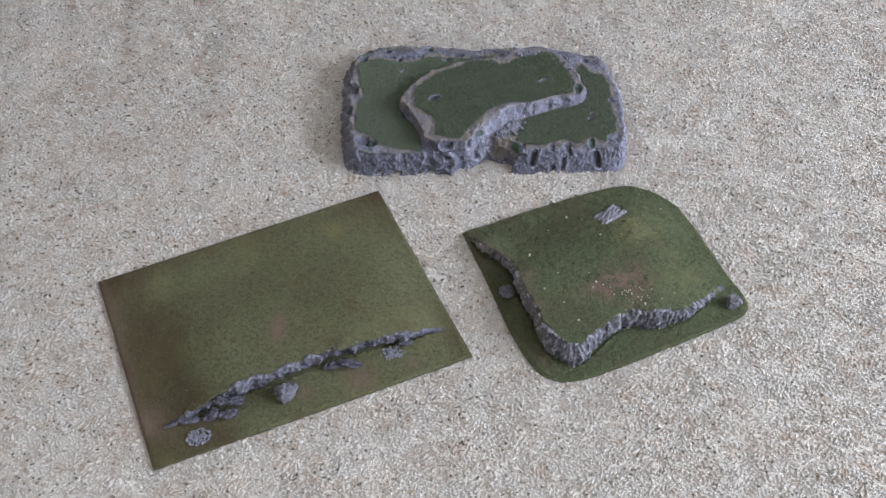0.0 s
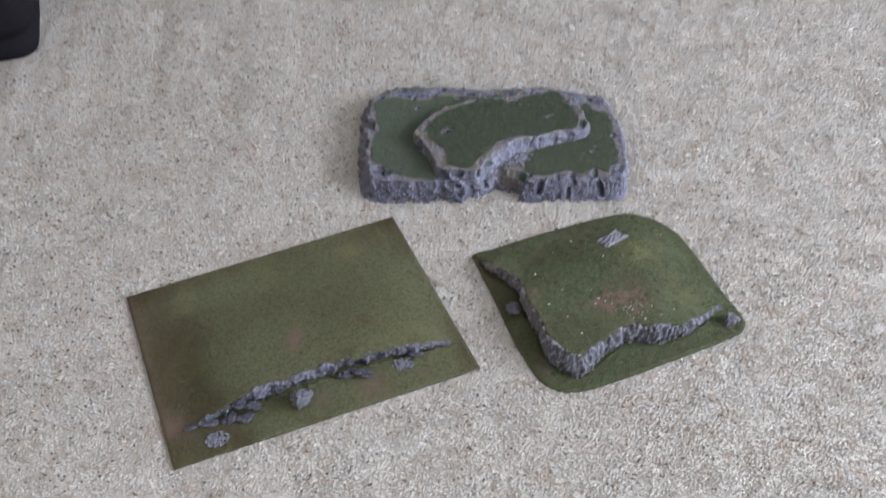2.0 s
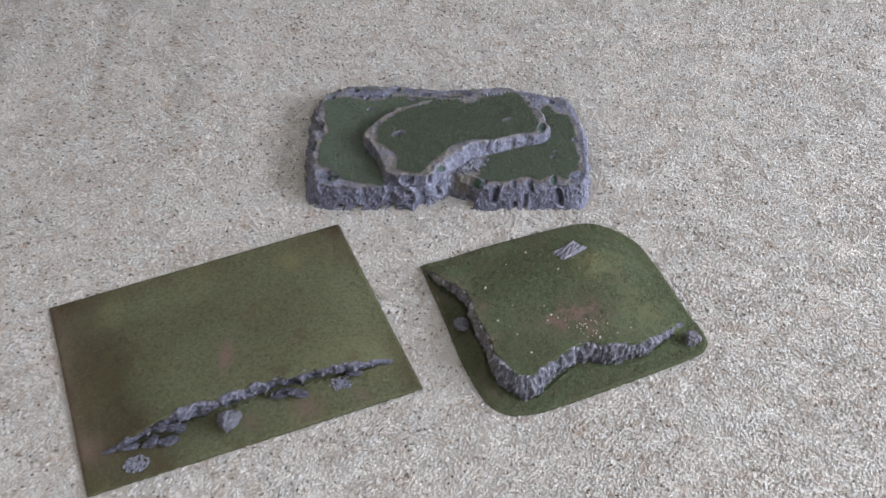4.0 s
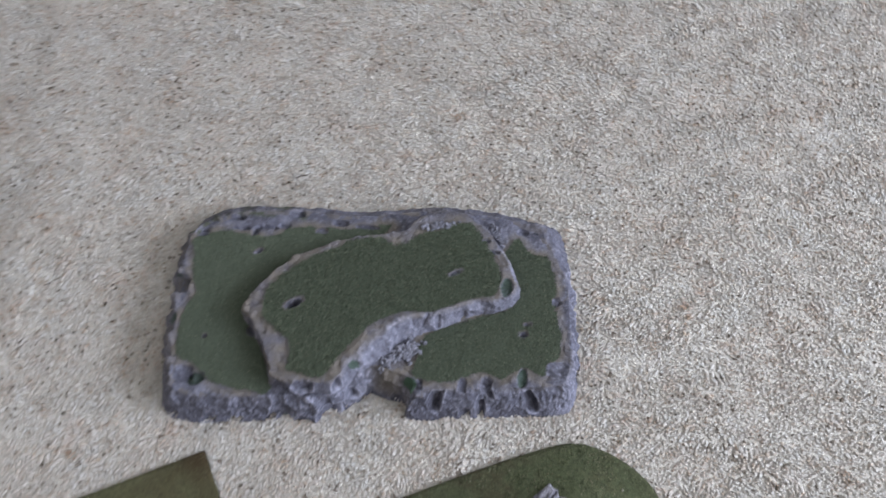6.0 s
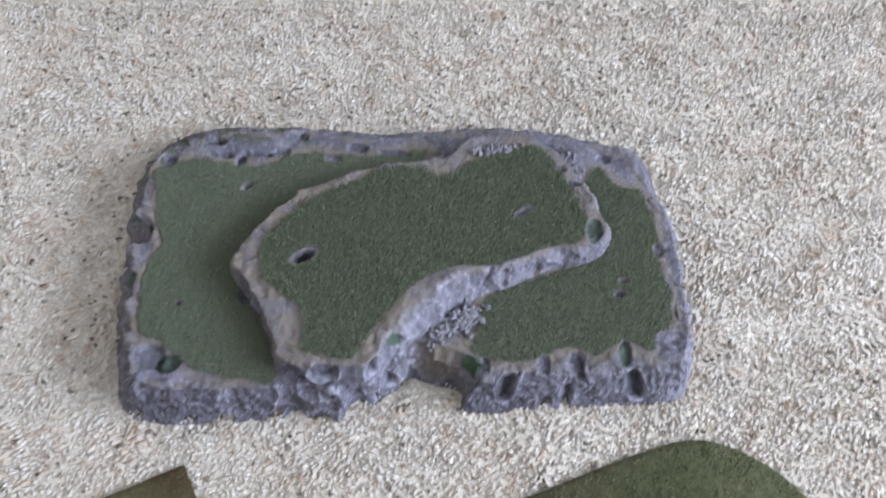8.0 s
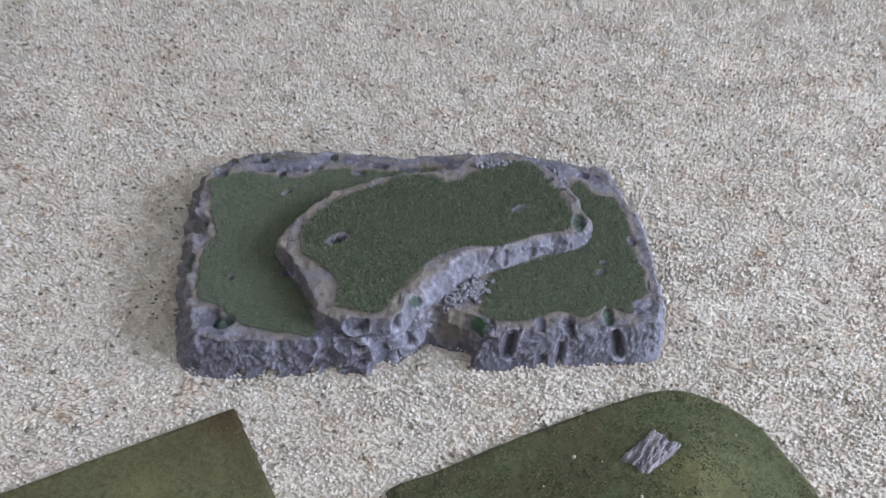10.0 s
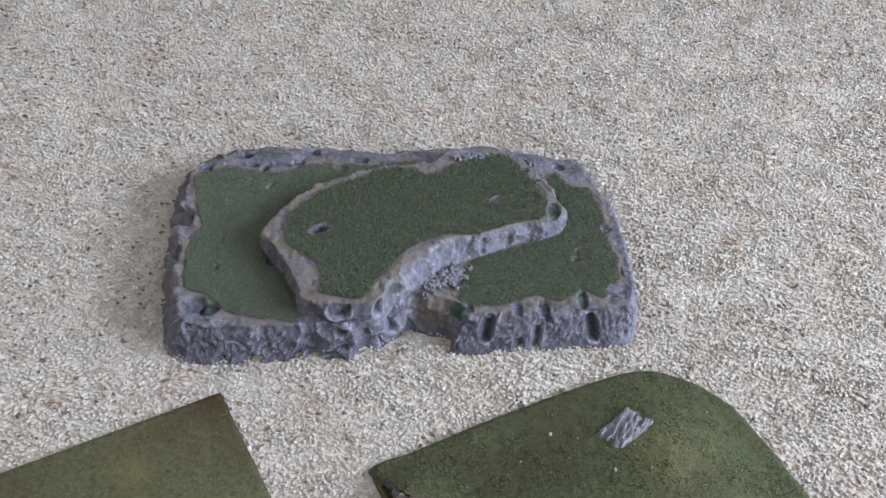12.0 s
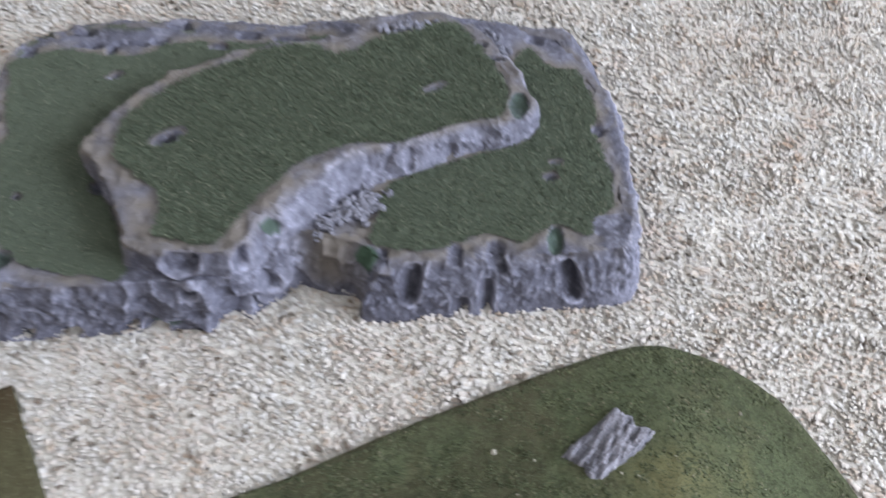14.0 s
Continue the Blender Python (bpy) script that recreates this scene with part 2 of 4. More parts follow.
def sheet(name, X, Y, Z, keep, mat, centre, wrap=False, soft=True, **attrs):
    """A mesh over a structured grid, with only the cells whose corners are all kept."""
    ny, nx = X.shape
    idx = np.arange(nx * ny).reshape(ny, nx)
    r = (lambda a: np.roll(a, -1, 1)) if wrap else (lambda a: a[:, 1:])
    l = (lambda a: a) if wrap else (lambda a: a[:, :-1])
    quad = np.stack([l(idx)[:-1], r(idx)[:-1], r(idx)[1:], l(idx)[1:]], -1).reshape(-1, 4)
    ok = keep.ravel()[quad].all(1)
    quad = quad[ok]
    used, inv = np.unique(quad, return_inverse=True)
    v = np.stack([X.ravel(), Y.ravel(), Z.ravel()], -1)[used] - np.asarray(centre)
    a = {k: w.ravel()[used] for k, w in attrs.items()}
    return mesh_of(name, v, inv.reshape(-1, 4), mat, soft, **a)


def crag(line, closed, run, low, high, rows=26, lip=.005, flip=1, step=.0014):
    """A rock face that climbs from a line in plan to a rim set back from it: grids of places, outward normals,
    the height in the face (0 foot, 1 rim) and the way along it. run, low, high: numbers or functions of x, y."""
    p = np.vstack([line, line[:1]]) if closed else line
    s = np.r_[0, np.cumsum(np.hypot(*np.diff(p, axis=0).T))]
    n = int(s[-1] / step)
    t = np.linspace(0, s[-1], n, endpoint=not closed)
    x, y = np.interp(t, s, p[:, 0]), np.interp(t, s, p[:, 1])
    k = np.hanning(15)
    k /= k.sum()

    def soft(a):
        q = np.r_[a[-7:], a, a[:7]] if closed else np.r_[[a[0]] * 7, a, [a[-1]] * 7]
        return np.convolve(q, k, "valid")
    tx, ty = np.gradient(soft(x)), np.gradient(soft(y))
    if closed:
        tx, ty = soft(np.roll(x, -1) - np.roll(x, 1)), soft(np.roll(y, -1) - np.roll(y, 1))
    m = np.hypot(tx, ty) + 1e-9
    nx, ny = -ty / m * flip, tx / m * flip
    nx, ny = soft(nx), soft(ny)
    m = np.hypot(nx, ny)
    nx, ny = nx / m, ny / m
    run, low, high = (soft(f(x, y)) if callable(f) else np.full(n, f) for f in (run, low, high))
    w = np.r_[np.linspace(0, 1, rows), 1.12, 1.28, 1.45][:, None]
    c = np.minimum(w, 1)
    back = run * (0.88 * c ** 1.1 + 0.12 * smooth(c, .85, 1)) + np.maximum(w - 1, 0) / .45 * lip
    X, Y, Z = x + nx * back, y + ny * back, low + (high - low) * c - np.maximum(w - 1, 0) * .0016
    P = np.stack([X, Y, Z], -1)
    a = (np.roll(P, -1, 1) - np.roll(P, 1, 1)) if closed else np.gradient(P, axis=1)
    N = np.cross(a, np.gradient(P, axis=0)) * flip
    N /= np.linalg.norm(N, axis=-1, keepdims=True) + 1e-12
    rim = np.stack([x + nx * run, y + ny * run], -1)
    return P, N, w + 0 * X, t + 0 * X, rim


def pocket(P, h):
    """How far each place lies inside a hollow: x, y, z, half width, half height, half length in y, lean, depth, moss."""
    x, y, z, a, b, c, lean, deep, moss = h
    a, b = 1.15 * a, 1.1 * b
    dz = P[..., 2] - z
    along = P[..., 0] - x - lean * dz
    ragged = .12 * fbm(P[..., 0], P[..., 1], .007, 13, 3, P[..., 2])
    square = 2.6 if moss > .4 else 3.0
    far = np.abs(along / a) ** square + ((P[..., 1] - y) / c) ** 2 + np.abs(dz / b) ** square
    return smooth(1 - np.sqrt(far) + ragged, 0.0, .20)


def floor_of(P, h):
    """The floor of a hollow, cut deepest against one of its sides."""
    return np.clip(.62 + .62 * (P[..., 0] - h[0] - h[6] * (P[..., 2] - h[2])) / h[3], .12, 1.3)


def scoops(x, y, z, scale, seed, spread=.35):
    """Shallow chips that meet in sharp ridges: 0 in a chip's middle, about 0.6 on a ridge."""
    x, y, z = x / scale, y / scale, z / scale
    i, j, k = np.floor(x), np.floor(y), np.floor(z)
    best = np.full(x.shape, 9.0)
    for a in (-1, 0, 1):
        for b in (-1, 0, 1):
            for c in (-1, 0, 1):
                p = [f + o + hash01(i + a, j + b, k + c, seed + q) for f, o, q in ((i, a, 0), (j, b, 31), (k, c, 57))]
                best = np.minimum(best, (x - p[0]) ** 2 + (y - p[1]) ** 2 + (z - p[2]) ** 2 + spread * hash01(i + a, j + b, k + c, seed + 77))
    return best


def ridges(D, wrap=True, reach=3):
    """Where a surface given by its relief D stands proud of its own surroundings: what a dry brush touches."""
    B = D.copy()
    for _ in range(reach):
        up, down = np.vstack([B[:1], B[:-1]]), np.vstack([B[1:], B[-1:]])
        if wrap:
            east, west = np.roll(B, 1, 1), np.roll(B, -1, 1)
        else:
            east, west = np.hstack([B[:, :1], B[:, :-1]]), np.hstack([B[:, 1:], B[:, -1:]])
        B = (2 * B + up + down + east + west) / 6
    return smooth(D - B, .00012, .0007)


def scatter(X, Y, Z, mask, count, seed, wrap=False):
    """Random places on the cells of a grid where the mask holds, evenly by area in plan."""
    rng = np.random.default_rng(seed)
    ny, nx = X.shape
    area = np.abs(np.gradient(X, axis=1) * np.gradient(Y, axis=0) - np.gradient(X, axis=0) * np.gradient(Y, axis=1))
    w = (area * mask)[:-1, :-1].ravel()
    pick = rng.choice(len(w), count, p=w / w.sum())
    j, i = np.divmod(pick, nx - 1)
    s, t = rng.random(count), rng.random(count)
    return np.stack([(A[j, i] * (1 - s) + A[j, i + 1] * s) * (1 - t) + (A[j + 1, i] * (1 - s) + A[j + 1, i + 1] * s) * t for A in (X, Y, Z)], -1), rng


def fibre_mesh(name, P, rng, long, wide, mat, lean=0.8):
    """Short flattened fibres, each a bent two-piece blade, standing on the places P."""
    n = len(P)
    a = rng.random(n) * 2 * np.pi
    tilt = lean * rng.random(n) ** 0.6
    L = long * rng.uniform(0.6, 1.25, n)
    way = np.stack([np.cos(a) * np.sin(tilt), np.sin(a) * np.sin(tilt), np.cos(tilt)], -1)
    side = np.stack([-np.sin(a), np.cos(a), np.zeros(n)], -1) * wide * 0.5
    mid = P + way * (L * 0.55)[:, None]
    tip = mid + (way * np.array([1.7, 1.7, 0.75])) * (L * 0.4)[:, None]
    V = np.stack([P - side, P + side, mid + side * 0.9, mid - side * 0.9, tip], 1).reshape(-1, 3)
    b = np.arange(n)[:, None] * 5
    F = np.concatenate([b + np.array([[0, 1, 2]]), b + np.array([[0, 2, 3]]), b + np.array([[3, 2, 4]])], 1).reshape(-1, 3)
    return mesh_of(name, V, F, mat)


def grit_mesh(name, P, rng, size, mat):
    """Tiny four-sided crumbs."""
    n = len(P)
    base = np.array([(1, 0, -0.5), (-0.5, 0.87, -0.5), (-0.5, -0.87, -0.5), (0, 0, 0.9)])
    a = rng.random(n) * 2 * np.pi
    s = size * rng.uniform(0.5, 1.3, n)
    c, d = np.cos(a), np.sin(a)
    V = np.empty((n, 4, 3))
    V[..., 0] = P[:, None, 0] + s[:, None] * (c[:, None] * base[:, 0] - d[:, None] * base[:, 1])
    V[..., 1] = P[:, None, 1] + s[:, None] * (d[:, None] * base[:, 0] + c[:, None] * base[:, 1])
    V[..., 2] = P[:, None, 2] + s[:, None] * base[:, 2] * rng.uniform(0.25, 0.7, (n, 1))
    f = np.array([(0, 1, 3), (1, 2, 3), (2, 0, 3)])
    F = (np.arange(n)[:, None, None] * 4 + f).reshape(-1, 3)
    return mesh_of(name, V.reshape(-1, 3), F, mat)


def stone_mesh(name, seed, size, mat, rough=0.25, level=2, chop=5):
    """A broken stone: a ball cut by flat planes and roughened."""
    rng = np.random.default_rng(seed)
    bm = bmesh.new()
    bmesh.ops.create_icosphere(bm, subdivisions=level, radius=1)
    cuts = rng.normal(size=(chop, 3))
    cuts /= np.linalg.norm(cuts, axis=1)[:, None]
    for v in bm.verts:
        p = np.array(v.co)
        for c, far in zip(cuts, rng.uniform(0.55, 0.85, chop)):
            d = p @ c - far
            if d > 0:
                p = p - c * d
        q = p * 3.1 + seed
        p = p * (1 + rough * noise.noise(Vector(q)) + 0.5 * rough * noise.noise(Vector(q * 2.3)))
        v.co = p * np.array(size)
    me = bpy.data.meshes.new(name)
    bm.to_mesh(me)
    bm.free()
    me.materials.append(mat)
    return me


PEBBLES = [stone_mesh("pebble", 40 + i, (1, 0.72, 0.5), RUBBLE, 0.22, 1, 6) for i in range(6)]
PALES = [stone_mesh("pebble", 60 + i, (1, 0.8, 0.6), PALE, 0.2, 1, 4) for i in range(3)]


def heap(parent, name, places, size, rng, kinds=PEBBLES, sink=0.3):
    """Small stones as parts of their own, lying on the given places."""
    for x, y, z in places:
        s = size * rng.uniform(0.6, 1.35)
        e = Euler(rng.uniform(0, 6.28, 3))
        part(name, kinds[int(rng.integers(len(kinds)))], None, parent,
             at=Matrix.LocRotScale((x, y, z + s * (0.5 - sink)), e, (s, s, s)))


# ---- the room ----
# only the floor is in view; walls and ceiling are added to bounce light
R_W, R_E, R_S, R_N, R_H = -2.2, 4.2, -1.8, 3.2, 2.95
floor = tagged(new("floor"), "beige speckled cut-pile carpet floor", "carpet", kind="structure")
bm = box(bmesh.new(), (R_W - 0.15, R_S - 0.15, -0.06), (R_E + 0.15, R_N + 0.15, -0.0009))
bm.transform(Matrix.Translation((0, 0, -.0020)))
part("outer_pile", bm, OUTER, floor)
bed = bmesh.new()
for z in (-.0036, -.0013):
    bed.faces.new([bed.verts.new((x, y, z)) for x, y in ((-.53, .43), (.71, .43), (1.04, 1.975), (-1.09, 1.975), (-1.09, 1.60))])
bed.faces.ensure_lookup_table()
low_ring, top_ring = ([v for v in f.verts] for f in bed.faces)
for k in range(5):
    bed.faces.new((low_ring[k], low_ring[(k + 1) % 5], top_ring[(k + 1) % 5], top_ring[k]))
bmesh.ops.recalc_face_normals(bed, faces=bed.faces)
part("backing", bed, BACKING, floor)


def wall(name, lo, hi, hole=None, axis=0):
    """A plain wall, with a window opening through it where hole (along, along, z, z) is given."""
    ob = tagged(new(name), "plain cream painted room wall, added out of view", "wall", kind="structure")
    bm = bmesh.new()
    if hole is None:
        box(bm, lo, hi)
    else:
        a, b, z0, z1 = hole
        k = 1 if axis == 0 else 0
        for p0, p1, q0, q1 in ((lo[k], a, lo[2], hi[2]), (b, hi[k], lo[2], hi[2]), (a, b, lo[2], z0), (a, b, z1, hi[2])):
            l, h = list(lo), list(hi)
            l[k], h[k], l[2], h[2] = p0, p1, q0, q1
            box(bm, l, h)
    part("plaster", bm, PLASTER, ob)
    return ob


wall("wall_east", (R_E, R_S, -0.0009), (R_E + 0.15, R_N, R_H), (-1.05, 2.55, 1.15, 2.85), 0)
wall("wall_west", (R_W - 0.15, R_S, -0.0009), (R_W, R_N, R_H))
wall("wall_south", (R_W - 0.15, R_S - 0.15, -0.0009), (R_E + 0.15, R_S, R_H), (-1.4, 0.2, 0.9, 2.1), 1)
wall("wall_north", (R_W - 0.15, R_N, -0.0009), (R_E + 0.15, R_N + 0.15, R_H))
ob = new("ceiling", bpy.data.meshes.new("ceiling"))
bm = box(bmesh.new(), (R_W - 0.15, R_S - 0.15, R_H), (R_E + 0.15, R_N + 0.15, R_H + 0.12))
bm.to_mesh(ob.data)
bm.free()
ob.data.materials.append(CEILING)
tagged(ob, "plain white painted ceiling, added out of view", "ceiling", kind="structure")


def window(name, m, w, h):
    """A white casement in an opening: four frame bars and a mullion, in the plane of m."""
    ob = tagged(new(name), "white painted window frame, added out of view", "window", kind="structure")
    ob.matrix_world = m
    for lo, hi in (((-w / 2, -0.03, -h / 2), (w / 2, 0.03, -h / 2 + 0.06)), ((-w / 2, -0.03, h / 2 - 0.06), (w / 2, 0.03, h / 2)),
                   ((-w / 2, -0.03, -h / 2 + 0.06), (-w / 2 + 0.06, 0.03, h / 2 - 0.06)),
                   ((w / 2 - 0.06, -0.03, -h / 2 + 0.06), (w / 2, 0.03, h / 2 - 0.06)),
                   ((-0.03, -0.03, -h / 2 + 0.06), (0.03, 0.03, h / 2 - 0.06))):
        part("frame_bar", box(bmesh.new(), lo, hi), WOOD_WHITE, ob)


window("window_1", pose(R_E + 0.1, 0.75, 2.0, 0, 0, 90), 3.6, 1.7)
# unseen window, added only to house the south fill lamp
window("fill_window", pose(-0.6, R_S - 0.1, 1.5), 1.6, 1.2)


# ---- terrain: the two-tiered stone hill ----
HILL_BASE = curve([(-.109, 1.052), (-.090, 1.039), (-.043, 1.043), (.000, 1.049), (.028, 1.054), (.060, 1.057), (.076, 1.060), (.083, 1.073), (.094, 1.085),
                   (.104, 1.092), (.124, 1.088), (.138, 1.083), (.144, 1.069), (.195, 1.076), (.246, 1.084), (.290, 1.091), (.308, 1.100), (.313, 1.125),
                   (.309, 1.181), (.299, 1.255), (.286, 1.313), (.260, 1.325), (.200, 1.336), (.125, 1.333), (.060, 1.319), (-.015, 1.317),
                   (-.095, 1.308), (-.130, 1.290), (-.143, 1.250), (-.138, 1.180), (-.128, 1.120), (-.119, 1.080)])
TURF_WEST = curve([(-.1188, 1.2324), (-.1017, 1.2444), (-.0847, 1.2495), (-.0596, 1.2465), (-.0435, 1.2465), (-.0265, 1.2515), (-.0184, 1.2595), (-.0004, 1.2645), (.0307, 1.2665),
                   (.0538, 1.2675), (.0939, 1.2786), (.0899, 1.2635), (.0598, 1.2264), (.0197, 1.1612), (.0097, 1.0699), (-.0094, 1.0649), (-.0405, 1.0659), (-.0516, 1.0689),
                   (-.0626, 1.0749), (-.0746, 1.0849), (-.0897, 1.0899), (-.0977, 1.0980), (-.1027, 1.1261), (-.1037, 1.1451), (-.0977, 1.1662), (-.1047, 1.1863), (-.1097, 1.2013), (-.1128, 1.2194)])
TURF_EAST = curve([(.1511, 1.1431), (.1501, 1.1271), (.1461, 1.1100), (.1451, 1.1030), (.1581, 1.0970), (.1822, 1.0980), (.1963, 1.1030), (.2083, 1.1100), (.2203, 1.1120), (.2324, 1.1080), (.2434, 1.1140),
                   (.2575, 1.1230), (.2655, 1.1180), (.2745, 1.1150), (.2785, 1.1251), (.2876, 1.1351), (.2906, 1.1501), (.2856, 1.1792), (.2805, 1.1993), (.2795, 1.2254), (.2695, 1.2555),
                   (.2565, 1.2555), (.2474, 1.2615), (.2404, 1.2715), (.2334, 1.2755), (.2234, 1.2575), (.2003, 1.2013)])
TIER_FOOT = curve([(.0113, 1.0722), (.0046, 1.0841), (-.0039, 1.0989), (-.0123, 1.1134), (-.0238, 1.1293), (-.0379, 1.1488), (-.0353, 1.1651), (-.0237, 1.1847), (-.0063, 1.2083), (.0094, 1.2233),
                   (.0341, 1.2362), (.0558, 1.2462), (.0765, 1.2533), (.0982, 1.2584), (.1130, 1.2635), (.1210, 1.2784), (.1301, 1.2944), (.1552, 1.3075), (.1823, 1.3055), (.1984, 1.2864), (.2195, 1.2593), (.2296, 1.2412),
                   (.2366, 1.2281), (.2426, 1.2130), (.2431, 1.2030), (.2366, 1.1899), (.2195, 1.1799), (.2064, 1.1758), (.1803, 1.1628), (.1552, 1.1487), (.1311, 1.1306), (.1150, 1.1133), (.1052, 1.0963), (.0848, 1.0763), (.0446, 1.0703)])
TURF_TOP = curve([(-.0159, 1.1484), (-.0169, 1.1625), (-.0129, 1.1756), (-.0028, 1.1907), (.0093, 1.2048), (.0274, 1.2189), (.0455, 1.2289), (.0596, 1.2400), (.0787, 1.2461), (.0918, 1.2461), (.1039, 1.2410),
                  (.1190, 1.2441), (.1281, 1.2551), (.1533, 1.2652), (.1663, 1.2743), (.1784, 1.2783), (.1875, 1.2743), (.2056, 1.2501), (.2197, 1.2219), (.2217, 1.2078), (.2207, 1.1947), (.2117, 1.1856), (.1966, 1.1796), (.1804, 1.1736),
                  (.1573, 1.1645), (.1281, 1.1605), (.1049, 1.1494), (.0858, 1.1262), (.0717, 1.1011), (.0646, 1.0849), (.0566, 1.0789), (.0344, 1.0819), (.0234, 1.0839), (.0244, 1.1001), (.0173, 1.1162), (-.0028, 1.1303), (-.0119, 1.1383)])
Z_LOW, Z_TOP = 0.038, 0.056
# hollows in the stone: x, y, z, half width, half height, half length in y, lean, depth, moss
FRONT_EAST = [(.1708, 1.086, .022, .0068, .0150, .013, .1, .0095, 0), (.2012, 1.083, .006, .0054, .0080, .012, 0, .0050, 0), (.2165, 1.085, .011, .0046, .0135, .012, 0, .0065, 0),
              (.2658, 1.099, .018, .0070, .0155, .013, -.3, .0095, 0), (.2545, 1.112, .040, .0042, .0120, .012, -.3, .0035, .8), (.2207, 1.099, .036, .0054, .0105, .012, -.6, .0060, 0),
              (.1955, 1.096, .039, .0042, .0060, .010, -.6, .0035, 0), (.1440, 1.091, .034, .0080, .0090, .010, 0, .0015, 1), (.1535, 1.090, .034, .0042, .0100, .010, 0, .0040, 0),
              (.1300, 1.096, .003, .0070, .0060, .008, 0, .0050, 0), (.2884, 1.125, .039, .0105, .0070, .009, 0, .0012, 0)]
FRONT_WEST = [(-.084, 1.076, .038, .0095, .0110, .010, 0, .0060, 0), (-.0690, 1.072, .036, .0085, .0120, .008, -.5, .0055, .7), (.0644, 1.069, .006, .0135, .0150, .014, .2, .0150, 0),
              (.0450, 1.070, .031, .0066, .0060, .010, 0, .0060, 0), (.0300, 1.070, .023, .0090, .0085, .010, 0, .0065, 0), (.0272, 1.062, .006, .0110, .0050, .010, 0, .0020, .65),
              (-.030, 1.046, .004, .0085, .0050, .012, 0, .0100, 0), (.0040, 1.052, .004, .0068, .0042, .012, 0, .0080, 0), (.0200, 1.056, .001, .0080, .0058, .012, 0, .0100, 0),
              (-.056, 1.042, .004, .0068, .0044, .012, 0, .0080, 0), (-.097, 1.046, .008, .0090, .0070, .010, 0, .0060, 0)]
TIER_HOLES = [(.0425, 1.071, .048, .0095, .0080, .012, 0, .0085, 0), (.0868, 1.079, .019, .0066, .0100, .010, -.2, .0070, 0), (.0740, 1.082, .045, .0048, .0085, .009, 0, .0065, 0),
              (.0885, 1.101, .048, .0092, .0055, .0048, 0, .0008, .85), (.1495, 1.158, .047, .0026, .0105, .009, .5, .0022, 0), (.1635, 1.164, .045, .0034, .0080, .009, 0, .0020, 0),
              (.1880, 1.171, .043, .0056, .0050, .008, 0, .0045, 0), (.2300, 1.203, .054, .0055, .0090, .012, 0, .0025, .7), (-.024, 1.132, .045, .0075, .0100, .010, 0, .0055, 0)]
WEST_HOLES = [(-.119, 1.090, .030, .0065, .0080, .0070, 0, .0030, .6), (-.120, 1.178, .034, .0125, .0140, .0135, 0, .0120, .05), (-.125, 1.195, .030, .0075, .0080, .007, 0, .0010, .7), (-.1175, 1.137, .034, .0090, .0070, .008, 0, .0050, .8),
              (-.124, 1.152, .022, .0070, .0100, .010, 0, .0050, 0), (-.116, 1.112, .024, .0070, .0110, .006, 0, .0040, 0), (.2820, 1.202, .038, .0040, .0050, .006, 0, .0035, 0),
              (.2022, 1.258, .059, .0060, .0040, .004, 0, .0040, 0), (.2134, 1.245, .059, .0070, .0040, .004, 0, .0035, 0)]
REAR_HOLES = [(-.0768, 1.269, .039, .0080, .0060, .004, 0, .0060, 0), (-.0700, 1.255, .039, .0100, .0060, .0026, 0, .0050, 0), (-.0529, 1.252, .039, .0032, .0060, .006, 0, .0060, 0),
              (-.0404, 1.2595, .039, .0115, .0060, .0022, 0, .0050, 0), (-.0218, 1.264, .039, .0062, .0060, .004, 0, .0050, 0), (-.0121, 1.280, .039, .0090, .0060, .004, 0, .0060, 0),
              (.0391, 1.274, .039, .0082, .0060, .0045, 0, .0050, 0), (.0701, 1.272, .039, .0120, .0060, .003, 0, .0035, 0), (.0204, 1.261, .039, .0062, .0060, .004, 0, .0035, 0),
              (-.110, 1.245, .039, .0060, .0060, .006, 0, .0050, 0), (.2400, 1.285, .038, .0060, .0060, .004, 0, .0040, 0)]


def foot_low(x, y):
    """The height of the lower tier under the upper one's foot, which sinks where the rear slope begins."""
    d = depth_in(x, y, HILL_BASE)
    run = run_low(x, y)
    return np.where(d > run, Z_LOW, Z_LOW * np.clip(d / run, 0, 1)) - .004


def run_low(x, y):
    back = smooth(y, 1.22, 1.31)
    west, east = smooth(-.09 - x, -.02, .03), smooth(x - .28, -.01, .02) * smooth(y, 1.10, 1.14)
    notch = 1.35 * np.exp(-((x - .060) ** 2 / .040 ** 2 + (y - 1.075) ** 2 / .03 ** 2))
    front = smooth(1.10 - y, 0, .02) * smooth(.07 - x, 0, .02) * smooth(x + .09, 0, .03)
    return 0.016 - .0045 * front + 0.017 * back + (.004 * west - .005 * east) * (1 - back) - .003 * notch + .012 * np.exp(-((x + .125) ** 2 + (y - 1.295) ** 2) / .035 ** 2)


def top_level(x, y):
    """The upper tier's rim, which dips at the rear."""
    return Z_TOP - .007 * smooth(y, 1.27, 1.305)


def run_top(x, y):
    south = smooth(-(y - 1.20 - 0.55 * (x - .1)), 0.0, .02)
    broad = smooth(x, .065, .10) * (1 - smooth(x, .135, .165))
    return .0035 + .002 * smooth(x, .12, .16) + south * (.018 * broad + .006 * smooth(x, .13, .16) * (1 - smooth(x, .205, .235))) + .008 * smooth(y, 1.27, 1.3)


